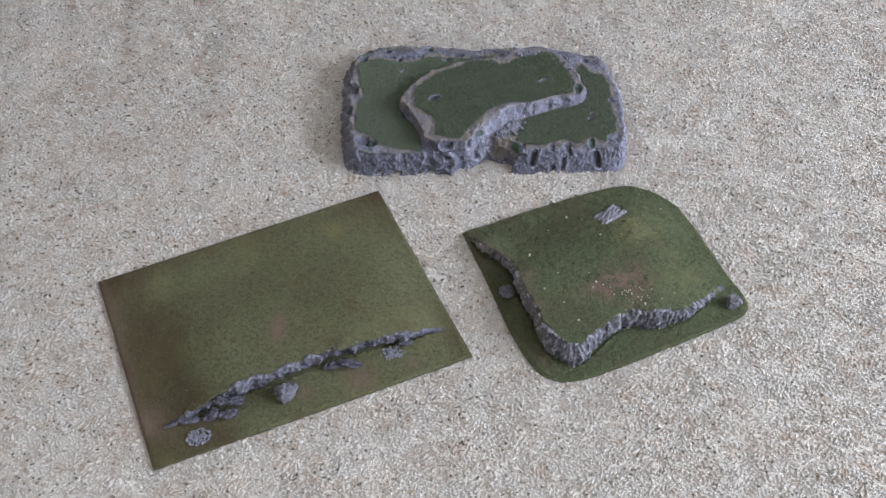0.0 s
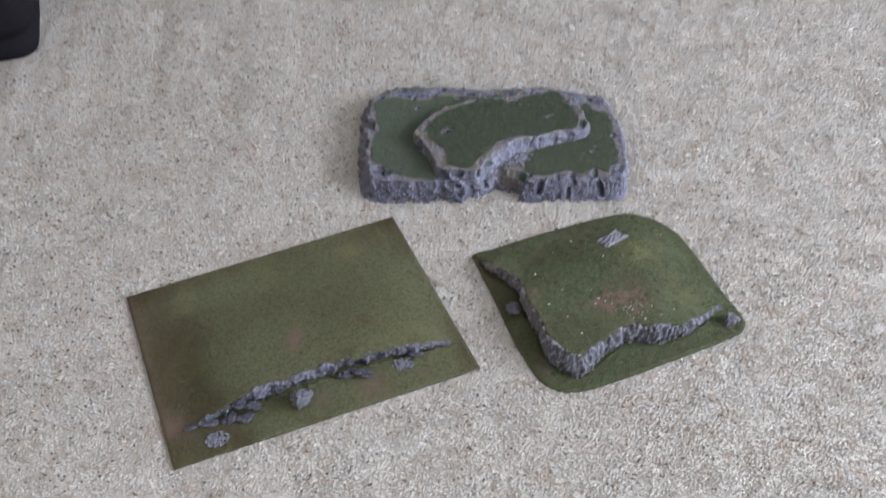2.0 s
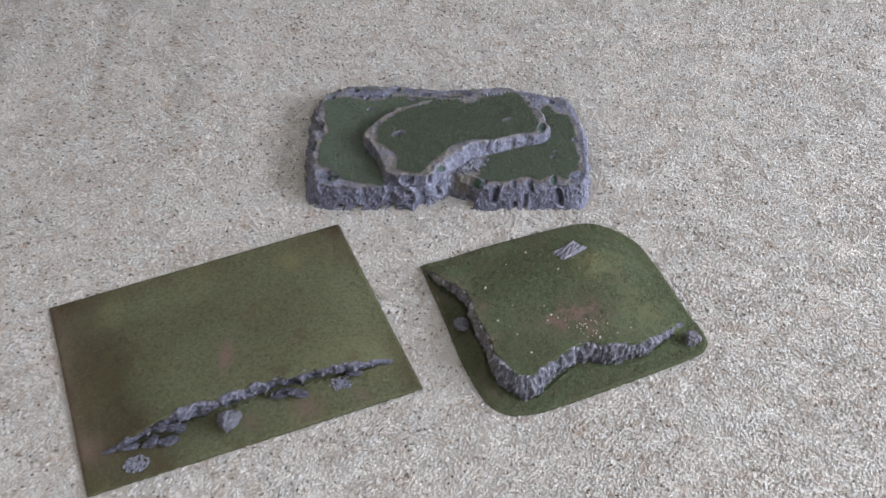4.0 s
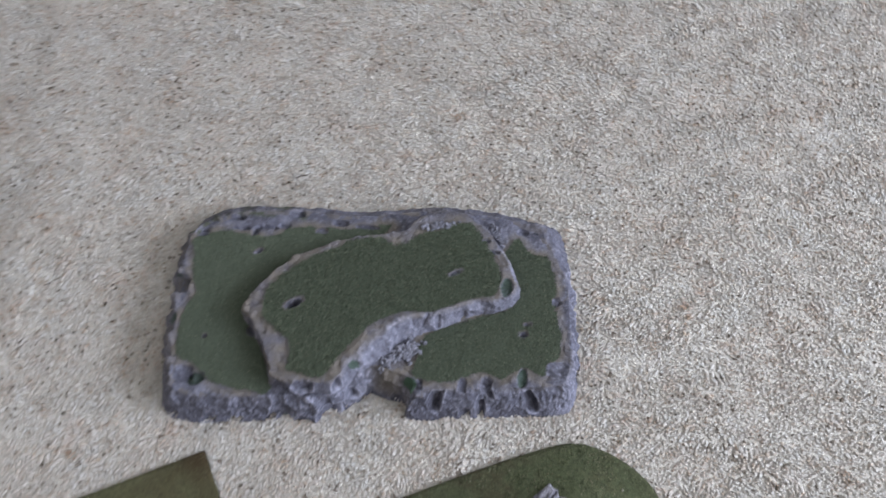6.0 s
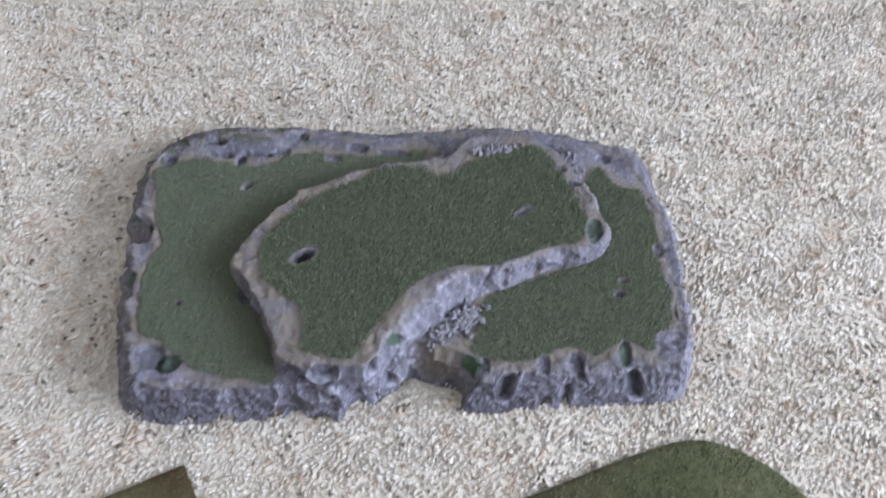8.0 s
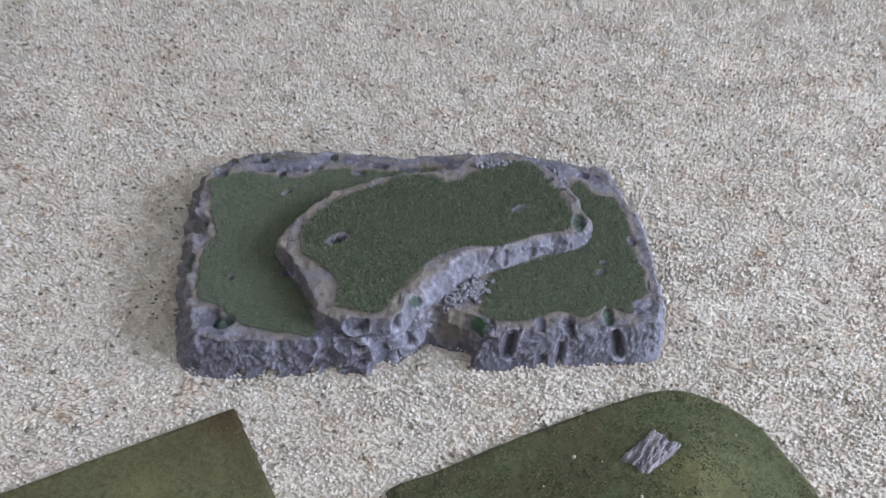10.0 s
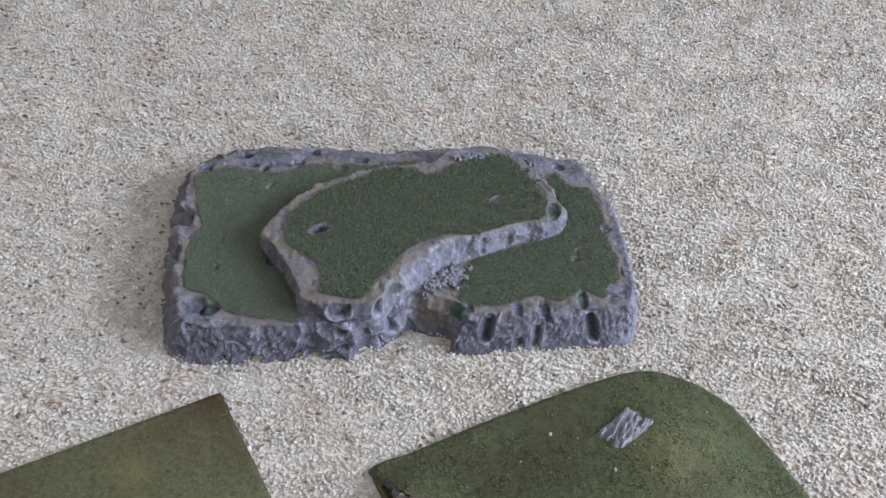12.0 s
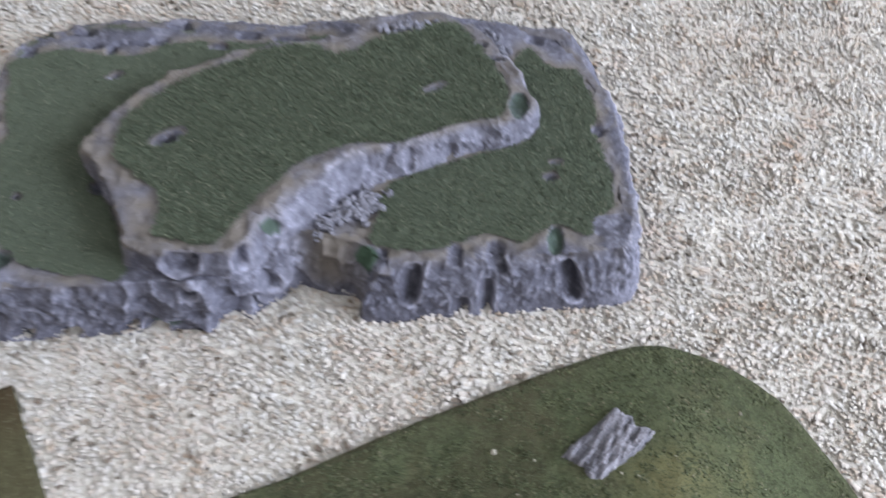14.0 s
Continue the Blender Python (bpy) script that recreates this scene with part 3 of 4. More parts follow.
# bulges of the stone: x, y, z, reach, height
KNOBS = [(.038, 1.070, .044, .015, .0075), (.070, 1.078, .045, .013, .0045), (.078, 1.066, .020, .014, .0060), (.050, 1.062, .026, .013, .0040),
         (.094, 1.100, .045, .016, .0025), (.010, 1.110, .052, .014, .0025), (-.036, 1.150, .052, .012, .0025), (.240, 1.204, .052, .011, .0025),
         (.302, 1.108, .030, .016, .0035), (.2884, 1.122, .041, .013, .0014), (-.098, 1.060, .030, .016, .0030), (.255, 1.296, .036, .018, .0030)]


def stone(P, W, T, seed, upper):
    """Relief on a rock face of carved foam: chips that meet in ridges, bulges, and torn shreds on the calm front."""
    x, y, z = P[..., 0], P[..., 1], P[..., 2]
    rear = smooth(y, 1.24, 1.30)
    front = (smooth(x, .126, .140) * smooth(1.135 - y, 0, .02)) * (not upper)
    fine = smooth(.012 - x, 0, .02) * smooth(1.10 - y, 0, .02) * (not upper)
    rough = (.50 if upper else 1.0) * (1 - .68 * rear) * (1 - .72 * front)
    fade = (1 - .7 * smooth(W, .95, 1.1)) * (.25 + .75 * smooth(W, .05, .28))
    big = scoops(x, y, z * .8, .0150, seed)
    small = scoops(x, y, z * .6, .0052, seed + 9)
    # foam torn in slanting shreds, and smooth again towards the foot
    slant = .7 * fbm(T, z, .03, seed + 40, 2)
    torn = fbm(T + slant * z, z * .6, .0030, seed + 41, 3) + .7 * fbm(T - .6 * z, z * .7, .0090, seed + 43, 4)
    shred = (.45 + .75 * np.maximum(front, fine)) * smooth(W, .12, .45) * (1 - .5 * rear)
    d = rough * (.0125 * (1 - .58 * fine) * (np.minimum(big, .8) - .48) + .0026 * (1 - .6 * fine) * (np.minimum(small, .8) - .45) + .0035 * fbm(x, y, .030, seed, 2, z))
    d = d + .0022 * shred * torn + .0005 * fbm(x, y, .0026, seed + 17, 2, z)
    for kx, ky, kz, reach, high in KNOBS:
        d = d + high * np.exp(-((x - kx) ** 2 + (y - ky) ** 2 + (z - kz) ** 2) / reach ** 2 * 2)
    crack = 1 - smooth(np.abs(fbm(x, y, .020, seed + 23, 3, z * .5)), .0, .03)
    d = d - .0018 * crack * rough
    if upper:
        d = d - (.0022 + .0045 * smooth(1.10 - y, 0, .01)) * (1 - smooth(W, .08, .20))
    return d * fade


def build_hill():
    cx, cy = 0.09, 1.19
    c = np.array((cx, cy, 0))
    hill = thing("model_hill", (cx, cy, 0), "two-tiered grey-purple stone hill with dark green turf, on the carpet", "model hill", "model terrain pieces")
    pockets = FRONT_EAST + FRONT_WEST + TIER_HOLES + WEST_HOLES + REAR_HOLES
    rims = []
    for name, line, run, low, high, seed in (("lower_rock_face", HILL_BASE, run_low, -.006, Z_LOW, 3), ("upper_rock_face", TIER_FOOT, run_top, foot_low, top_level, 5)):
        turn = 1 if np.sum(line[:, 0] * np.roll(line[:, 1], -1) - np.roll(line[:, 0], -1) * line[:, 1]) > 0 else -1
        P, N, W, T, rim = crag(line, True, run, low, high, 44 if seed == 3 else 26, .006, turn, .0010)
        rims.append(rim)
        upper = seed == 5
        south = smooth(-(P[..., 1] - 1.20 - 0.55 * (P[..., 0] - .1)), 0.0, .02) * smooth(P[..., 0], .03, .08)
        moss, sunk, rimmed, deep = (np.zeros_like(W) for _ in range(4))
        for h in pockets:
            k = pocket(P, h)
            deep = np.maximum(deep, k * h[7] * 1.25 * floor_of(P, h))
            sunk = np.maximum(sunk, k)
            rimmed = np.maximum(rimmed, 4 * k * (1 - k))
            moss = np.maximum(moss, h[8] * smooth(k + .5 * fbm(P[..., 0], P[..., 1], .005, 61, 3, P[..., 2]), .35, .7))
        relief = stone(P, W, T, seed, upper) * (1 - .85 * sunk) - deep
        Q = P + N * relief[..., None]
        x, y, z = P[..., 0], P[..., 1], P[..., 2]
        back_moss = .85 * smooth(fbm(x, y, .02, 44, 3) - ((x + .045) / .05) ** 2 * .5, -.25, .05) * smooth(y, 1.285, 1.293) * smooth(z, .008, .014) * (x < .01) * (not upper)
        nw = smooth(y - 1.235 + .5 * (x + .12), 0, .012) * smooth(-.06 - x, 0, .02) * smooth(W, .25, .6) * smooth(fbm(x, y, .015, 47, 3), -.15, .05) * (not upper)
        turfed = np.clip(back_moss + .8 * nw, 0, 1)
        earth = smooth(W, .80 if upper else .86, 1.0 if upper else 1.12) * (.55 + .6 * fbm(x, y, .012, 51, 3)) * (1 - smooth(sunk, .1, .4))
        if not upper:
            earth = earth + 1.1 * smooth(W, .12, .4) * np.exp(-((x - .122) ** 2 / .016 ** 2 + (y - 1.100) ** 2 / .012 ** 2)) + .75 * smooth(y, 1.30, 1.315) * smooth(.06 - np.abs(x - .09), 0, .03)
        else:
            earth = earth + .7 * smooth(y, 1.28, 1.30) * smooth(.135 - x, 0, .03) + .3 * smooth(.03 - x, 0, .03) * smooth(W, .5, .9)
        if not upper:
            earth = earth * (1 - .9 * smooth(x, -.01, .01) * smooth(.105 - x, 0, .015) * smooth(1.10 - y, 0, .01))
        # west-facing stone tinted brown: warm bounce light put into the colour
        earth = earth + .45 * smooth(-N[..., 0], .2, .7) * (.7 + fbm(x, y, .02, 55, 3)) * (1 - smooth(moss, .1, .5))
        # ridges are dry-brushed; the south slope's light is painted in as paler coat
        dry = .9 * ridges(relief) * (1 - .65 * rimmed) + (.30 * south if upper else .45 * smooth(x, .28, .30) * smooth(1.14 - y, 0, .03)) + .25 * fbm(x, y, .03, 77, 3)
        # less of the paler coat towards the west end
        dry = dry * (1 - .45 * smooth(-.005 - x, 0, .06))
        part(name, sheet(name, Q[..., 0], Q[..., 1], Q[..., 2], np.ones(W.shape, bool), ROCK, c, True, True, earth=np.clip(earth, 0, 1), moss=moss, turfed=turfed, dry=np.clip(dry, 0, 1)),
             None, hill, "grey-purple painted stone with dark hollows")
    step = 0.00125
    X, Y = np.meshgrid(np.arange(-.162, .332, step), np.arange(1.022, 1.362, step))
    D_low, D_top = depth_in(X, Y, rims[0]), depth_in(X, Y, rims[1])
    foot = depth_in(X, Y, TIER_FOOT)
    turf_w, turf_e, turf_t = (depth_in(X, Y, k) for k in (TURF_WEST, TURF_EAST, TURF_TOP))
    edge = 0.0022 * fbm(X, Y, .006, 12, 3)
    pits = [(.0150, 1.1580, .0150, .0080, 35, .0050), (.175, 1.214, .011, .0045, 30, .0020), (.252, 1.160, .0065, .0055, 20, .0020), (-.043, 1.227, .0075, .0040, 40, .0014),
            (-.073, 1.119, .0032, .0030, 0, .002), (.255, 1.172, .006, .003, 10, .002)]
    worn = np.zeros_like(X)
    dent = np.zeros_like(X)
    for p in pits:
        k = hollow(X, Y, (*p, 0))
        dent = np.maximum(dent, 2.4 * p[5] * smooth(k, .80, .97) - .0008 * smooth(k, .05, .3) * (1 - smooth(k, .4, .6)))
        worn = np.maximum(worn, k)
    for name, D, level, turf, seed in (("lower_ledge", D_low, Z_LOW, np.maximum(turf_w, turf_e), 31), ("upper_ledge", D_top, Z_TOP, turf_t, 37)):
        low = name == "lower_ledge"
        turf = turf + edge
        bare = smooth(-turf, 0, .004) * (1 - .55 * smooth(Y, 1.235, 1.27))
        Z = level - .0006 + bare * (.0016 * fbm(X, Y, .012, seed, 3) + .0034 * (np.minimum(scoops(X, Y, 0 * X, .0130, seed), .7) - .42) + .0009 * (scoops(X, Y, 0 * X, .0042, seed + 2) - .35) + .001 * fbm(X, Y, .004, seed + 3, 2)) + .0007 * fbm(X, Y, .02, seed + 5, 3) - dent
        if not low:
            Z = Z - .005 * smooth(Y, 1.268, 1.295)
        G = np.stack([X, Y, Z], -1)
        moss, sunk = np.zeros_like(X), np.zeros_like(X)
        for h in pockets:
            k = pocket(G, h)
            Z = Z - k * h[7] * .9
            sunk = np.maximum(sunk, k)
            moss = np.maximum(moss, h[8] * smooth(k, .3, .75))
        turfed = np.clip(low * smooth(.6 * sunk, .3, 0) * .85 * smooth(Y, 1.270, 1.276) * smooth(.005 - np.abs(X + .045) + .045, 0, .01) * smooth(fbm(X, Y, .022, 46, 3), -.05, .1), 0, 1)
        keep = (D > -.0006) & ((foot < .009) if low else True)
        earth = np.clip(1.35 * (1 - smooth(worn, .02, .12)) * smooth(-turf, .012 if low else .032, .002) * (.6 + .6 * fbm(X, Y, .012, 51, 3)) * (1 - smooth(sunk, .1, .4)) + 0.75 * smooth(worn, .05, .3) * (1 - smooth(worn, .6, .8)) + .5 * low * np.exp(-((X - .131) ** 2 + (Y - 1.106) ** 2) / .012 ** 2), 0, 1)
        earth = earth * (1 - .9 * low * smooth(X, -.01, .01) * smooth(.105 - X, 0, .015) * smooth(1.10 - Y, 0, .01))
        dry = np.clip(.05 + .6 * fbm(X, Y, .02, 78, 3) , 0, 1)
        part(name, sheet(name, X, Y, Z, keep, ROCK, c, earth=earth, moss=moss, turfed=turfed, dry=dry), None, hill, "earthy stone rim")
        lift = Z + .0011 + .0005 * fbm(X, Y, .003, 71, 2)
        grows = (turf > 0) & (worn < .16) & (sunk < .25) & (D > .001) & ((foot < -.0005) if low else True)
        kind = "lower_turf" if low else "upper_turf"
        part(kind, sheet(kind, X, Y, lift, grows, TURF_LOW if low else TURF, c), None, hill, "dark green flock turf")
        P, rng = scatter(X, Y, lift - .0004, grows * np.where(X > .12, 1.0, .22 if low else 1), 34000 if low else 52000, 81)
        tagged(part("turf_fibres", fibre_mesh("turf_fibres", P - c, rng, .0022 if low else .0030, .00058, BLADES, 1.15), None, hill), kind="stuff")
        if low:
            level_low = Z
        else:
            level_top = Z
    rng = np.random.default_rng(5)

    def spots(n, x, y, sx, sy, turn, Z):
        u, v = rng.normal(0, .5, n) * sx, rng.normal(0, .5, n) * sy
        a = radians(turn)
        px, py = x + u * math.cos(a) - v * math.sin(a), y + u * math.sin(a) + v * math.cos(a)
        i, j = np.round((px + .162) / step).astype(int), np.round((py - 1.022) / step).astype(int)
        return np.stack([px - cx, py - cy, Z[j, i] + .001], -1)
    heap(hill, "stone_chip", spots(90, .139, 1.128, .014, .010, 50, level_low), .0034, rng)
    heap(hill, "stone_chip", spots(70, .130, 1.124, .016, .007, 45, level_low), .0030, rng)
    heap(hill, "stone_chip", spots(50, .119, 1.111, .012, .006, 50, level_low), .0026, rng)
    heap(hill, "stone_chip", spots(60, .150, 1.271, .018, .005, 15, level_top), .0028, rng)
    heap(hill, "stone_chip", spots(50, .212, 1.278, .007, .016, 30, level_low), .0028, rng)
    return hill


def hollow(X, Y, h):
    x, y, a, b, turn, deep, moss = h
    c, s = math.cos(radians(turn)), math.sin(radians(turn))
    u, v = ((X - x) * c + (Y - y) * s) / a, (-(X - x) * s + (Y - y) * c) / b
    return smooth(1.0 - np.hypot(u, v), 0.0, 0.55)


TURF_LOW = make_turf("thin_turf", (0.041, 0.052, 0.039), (0.052, 0.064, 0.048), (0.074, 0.087, 0.065))[0]
build_hill()


# ---- terrain: the olive board with a low slate cliff ----
def build_cliff_board():
    cx, cy = -.150, .785
    ob = thing("cliff_board", (cx, cy, 0), "rectangular olive flocked board with a low slate cliff along one side", "model hill", "model terrain pieces")
    near, right, far, left = (np.array(p) for p in ((-.253, .553), (.1136, .7528), (-.0512, 1.0108), (-.407, .806)))
    nu, nv = 350, 245
    U, V = np.meshgrid(np.linspace(0, 1, nu), np.linspace(0, 1, nv))
    X, Y = (near[k] * (1 - U) * (1 - V) + right[k] * U * (1 - V) + far[k] * U * V + left[k] * (1 - U) * V for k in (0, 1))
    u, v = U * .42, V * .298
    def edge_at(a):
        way = np.interp(a, (.0, .03, .055, .075, .12, .20, .24, .27, .32, .36, .42), (.060, .048, .045, .046, .053, .053, .056, .055, .050, .047, .046))
        return way + .003 * fbm(a, a * 0, .03, 3, 3)

    def top_at(a, b):
        """The ground above the cliff: highest behind it, falling away to the other three edges."""
        crest = smooth(a, .02, .14) * smooth(.422 - a, 0, .14)
        slope = smooth(a, .015, .10) * smooth(.42 - a, 0, .07)
        return (.011 * slope + .013 * crest) * (1 - smooth(b, .09, .29))
    run = .007
    d = v - edge_at(u)
    top = top_at(u, v)
    H = .0045 + top * np.clip(d / run, 0, 1)
    H = H + .0006 * fbm(u, v, .006, 41, 3) + .0014 * fbm(u, v, .06, 43, 2) * smooth(top, 0, .01)
    rim = np.minimum(np.minimum(u, .42 - u), np.minimum(v, .298 - v))
    H = H - .0012 * smooth(.004 - rim, 0, .004)
    open_face = (d > .001) & (d < run - .0015) & (top > .003)

    def world(a, b):
        p, q = np.asarray(a) / .42, np.asarray(b) / .298
        return np.stack([near[k] * (1 - p) * (1 - q) + right[k] * p * (1 - q) + far[k] * p * q + left[k] * (1 - p) * q for k in (0, 1)], -1)
    a = np.linspace(.004, .414, 200)
    line = world(a, edge_at(a))
    along = np.r_[0, np.cumsum(np.hypot(*np.diff(line, axis=0).T))]

    def rim_height(x, y):
        k = np.interp(np.r_[0, np.cumsum(np.hypot(np.diff(x), np.diff(y)))], along, a)
        t = top_at(k, edge_at(k) + run)
        return .0045 + t + .0085 * smooth(t, .004, .012) * fbm(k, k * 0, .014, 8, 3) - .0015 * (1 - smooth(t, .001, .004))
    P, N, W, T, _ = crag(line, False, run, .0032, rim_height, 20, .003, 1, .0010)
    tall = smooth(P[-1, :, 2] - .004, .002, .016)
    x3, y3, z3 = P[..., 0], P[..., 1], P[..., 2]
    chips = scoops(x3, y3, z3 * .7, .0100, 18)
    relief = (.0060 * (np.minimum(chips, .8) - .40) + .0120 * (np.minimum(scoops(x3, y3, z3 * .8, .0190, 20), .8) - .46) + .0030 * (scoops(x3, y3, z3, .0042, 19) - .3) + .006 * fbm(x3, y3, .03, 35, 2, z3)) * tall * (1 - .55 * smooth(W, 1, 1.2))
    relief = relief - .0085 * (1 - smooth(W, .05, .65)) * tall
    Q = P + N * relief[..., None]
    Q[..., 2] = np.minimum(Q[..., 2], P[19, :, 2] + .0002)
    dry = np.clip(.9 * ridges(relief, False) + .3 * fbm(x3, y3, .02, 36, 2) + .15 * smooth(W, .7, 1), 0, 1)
    earth = 1.3 * np.exp(-((u - .205 - .5 * (v - .125)) ** 2 / .010 ** 2 + (v - .125) ** 2 / .022 ** 2)) * (.7 + fbm(u, v, .02, 52, 4))
    earth = earth + .75 * np.exp(-((u - .275) ** 2 + (v - .024) ** 2) / .017 ** 2) + .5 * np.exp(-((u - .205) ** 2 + (v - .03) ** 2) / .010 ** 2) + .5 * np.exp(-((u - .345) ** 2 + (v - .018) ** 2) / .010 ** 2) + .6 * np.exp(-((u - .018) ** 2 + (v - .06) ** 2) / .02 ** 2) + .30 * smooth(.020 - u + .012 * fbm(u, v, .03, 63, 3), 0, .016) * smooth(v, .03, .06)
    worn = .45 * np.exp(-((u - .33) ** 2 + (v - .255) ** 2) / .016 ** 2) + .12 * smooth(fbm(u, v, .07, 57, 3), .1, .35)
    # brown stains; the left slope's shade is put into the colour with them
    dark_tone = smooth(.125 - .16 * v - u + .03 * fbm(u, v, .06, 60, 3), 0, .045) * (.72 + .3 * fbm(u, v, .05, 58, 3)) + .55 * smooth(v, .262, .29) * (.6 + fbm(u, v, .05, 59, 3)) + .5 * smooth(u, .385, .41) * (.5 + fbm(u, v, .05, 61, 3)) + .15 * smooth(fbm(u, v, .05, 62, 4), .05, .3)
    c = (cx, cy, 0)
    part("flocked_slope", sheet("flocked_slope", X, Y, H, ~open_face, FLOCK_B, c, earth=np.clip(earth, 0, 1), worn=np.clip(worn, 0, 1), dark_tone=np.clip(dark_tone, 0, 1)), None, ob, "olive green flock with brown stains and painted slope shade")
    zero = np.zeros_like(W)
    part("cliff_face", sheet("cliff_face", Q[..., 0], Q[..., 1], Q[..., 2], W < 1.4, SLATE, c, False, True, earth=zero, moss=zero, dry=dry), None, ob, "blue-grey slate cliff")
    grains, rng = scatter(X, Y, H, (~open_face) & (rim > .003), 26000, 9)
    tagged(part("flock_grit", grit_mesh("flock_grit", grains - np.asarray(c), rng, .0009, GRIT_B), None, ob), kind="stuff")
    slab(ob, np.array([near, right, far, left]) - (cx, cy), .0042, FLOCK_B)

    def at(uu, vv):
        j, i = int(round(vv / .298 * (nv - 1))), int(round(uu / .42 * (nu - 1)))
        return X[j, i] - cx, Y[j, i] - cy, H[j, i]
    for seed, (uu, vv, size, e, dz) in enumerate(((.180, .034, (.016, .013, .022), (20, -12, 40), .011), (.268, .0455, (.023, .006, .010), (28, 10, 8), .005),
                                                  (.250, .051, (.015, .006, .007), (-10, 0, 30), .004), (.106, .035, (.014, .006, .005), (12, 6, 25), .003),
                                                  (.086, .043, (.013, .007, .007), (5, -14, 35), .003), (.058, .047, (.014, .006, .005), (0, 8, 20), .002),
                                                  (.118, .049, (.016, .007, .009), (30, 5, 12), .006), (.036, .049, (.010, .004, .003), (0, 4, 30), .001),
                                                  (.100, .053, (.012, .006, .008), (40, -8, -10), .008), (.346, .048, (.011, .005, .006), (30, 0, 10), .006))):
        x, y, z = at(uu, vv)
        part("boulder" if seed == 0 else "slate_slab", stone_mesh("boulder", 100 + seed, size, SLATE_STONE if seed == 0 else SLATE, .22, 3, 8), None, ob,
             at=pose(x, y, z + dz, *e))
    rng = np.random.default_rng(8)
    heap(ob, "pebble", [at(.062 + a, .021 + b) for a, b in (lambda k: k * np.minimum(1, 1.7 / np.hypot(*k.T))[:, None])(rng.normal(0, 1, (170, 2))) * (.0082, .0060)], .0023, rng)
    heap(ob, "pebble", [at(.327 + a, .041 + b) for a, b in rng.normal(0, 1, (110, 2)) * (.0060, .0040)], .0024, rng)
    return ob


def slab(parent, corners, high, mat):
    """The thin board under a terrain piece, with a slightly rounded top edge."""
    bm = bmesh.new()
    face = bm.faces.new([bm.verts.new((x, y, 0)) for x, y in corners])
    if face.normal.z < 0:
        face.normal_flip()
    up = bmesh.ops.extrude_face_region(bm, geom=[face])["geom"]
    for w in up:
        if isinstance(w, bmesh.types.BMVert):
            w.co.z = high - .0012
    bmesh.ops.recalc_face_normals(bm, faces=bm.faces)
    part("base_board", bm, mat, parent, "thin hardboard base")


SLATE_STONE = make_rock("slate_stone", (0.062, 0.060, 0.075), (0.12, 0.118, 0.143), (0.28, 0.275, 0.33))
build_cliff_board()


# ---- terrain: the green board with rounded corners and cliffs on two sides ----
BOARD = curve([(.083, .951), (.1205, .970), (.1925, 1.0105), (.266, 1.0475), (.310, 1.064), (.345, 1.059), (.379, 1.0395), (.402, 1.010), (.447, .930),
               (.472, .889), (.475, .868), (.457, .849), (.380, .803), (.292, .753), (.249, .734), (.220, .731), (.194, .746), (.161, .793), (.120, .874), (.086, .938)], n=24)
CLIFF = curve([(.088, .938), (.109, .914), (.134, .898), (.155, .877), (.166, .846), (.185, .814), (.191, .788), (.209, .765), (.230, .752), (.255, .755),
               (.277, .779), (.299, .806), (.315, .817), (.340, .818), (.366, .823), (.389, .834), (.420, .865), (.446, .896)], False)
SLOPE_EDGE = curve([(.085, .951), (.1205, .970), (.1925, 1.0105), (.266, 1.0475), (.310, 1.064), (.345, 1.059), (.379, 1.0395), (.402, 1.010), (.447, .930), (.460, .906)], False)


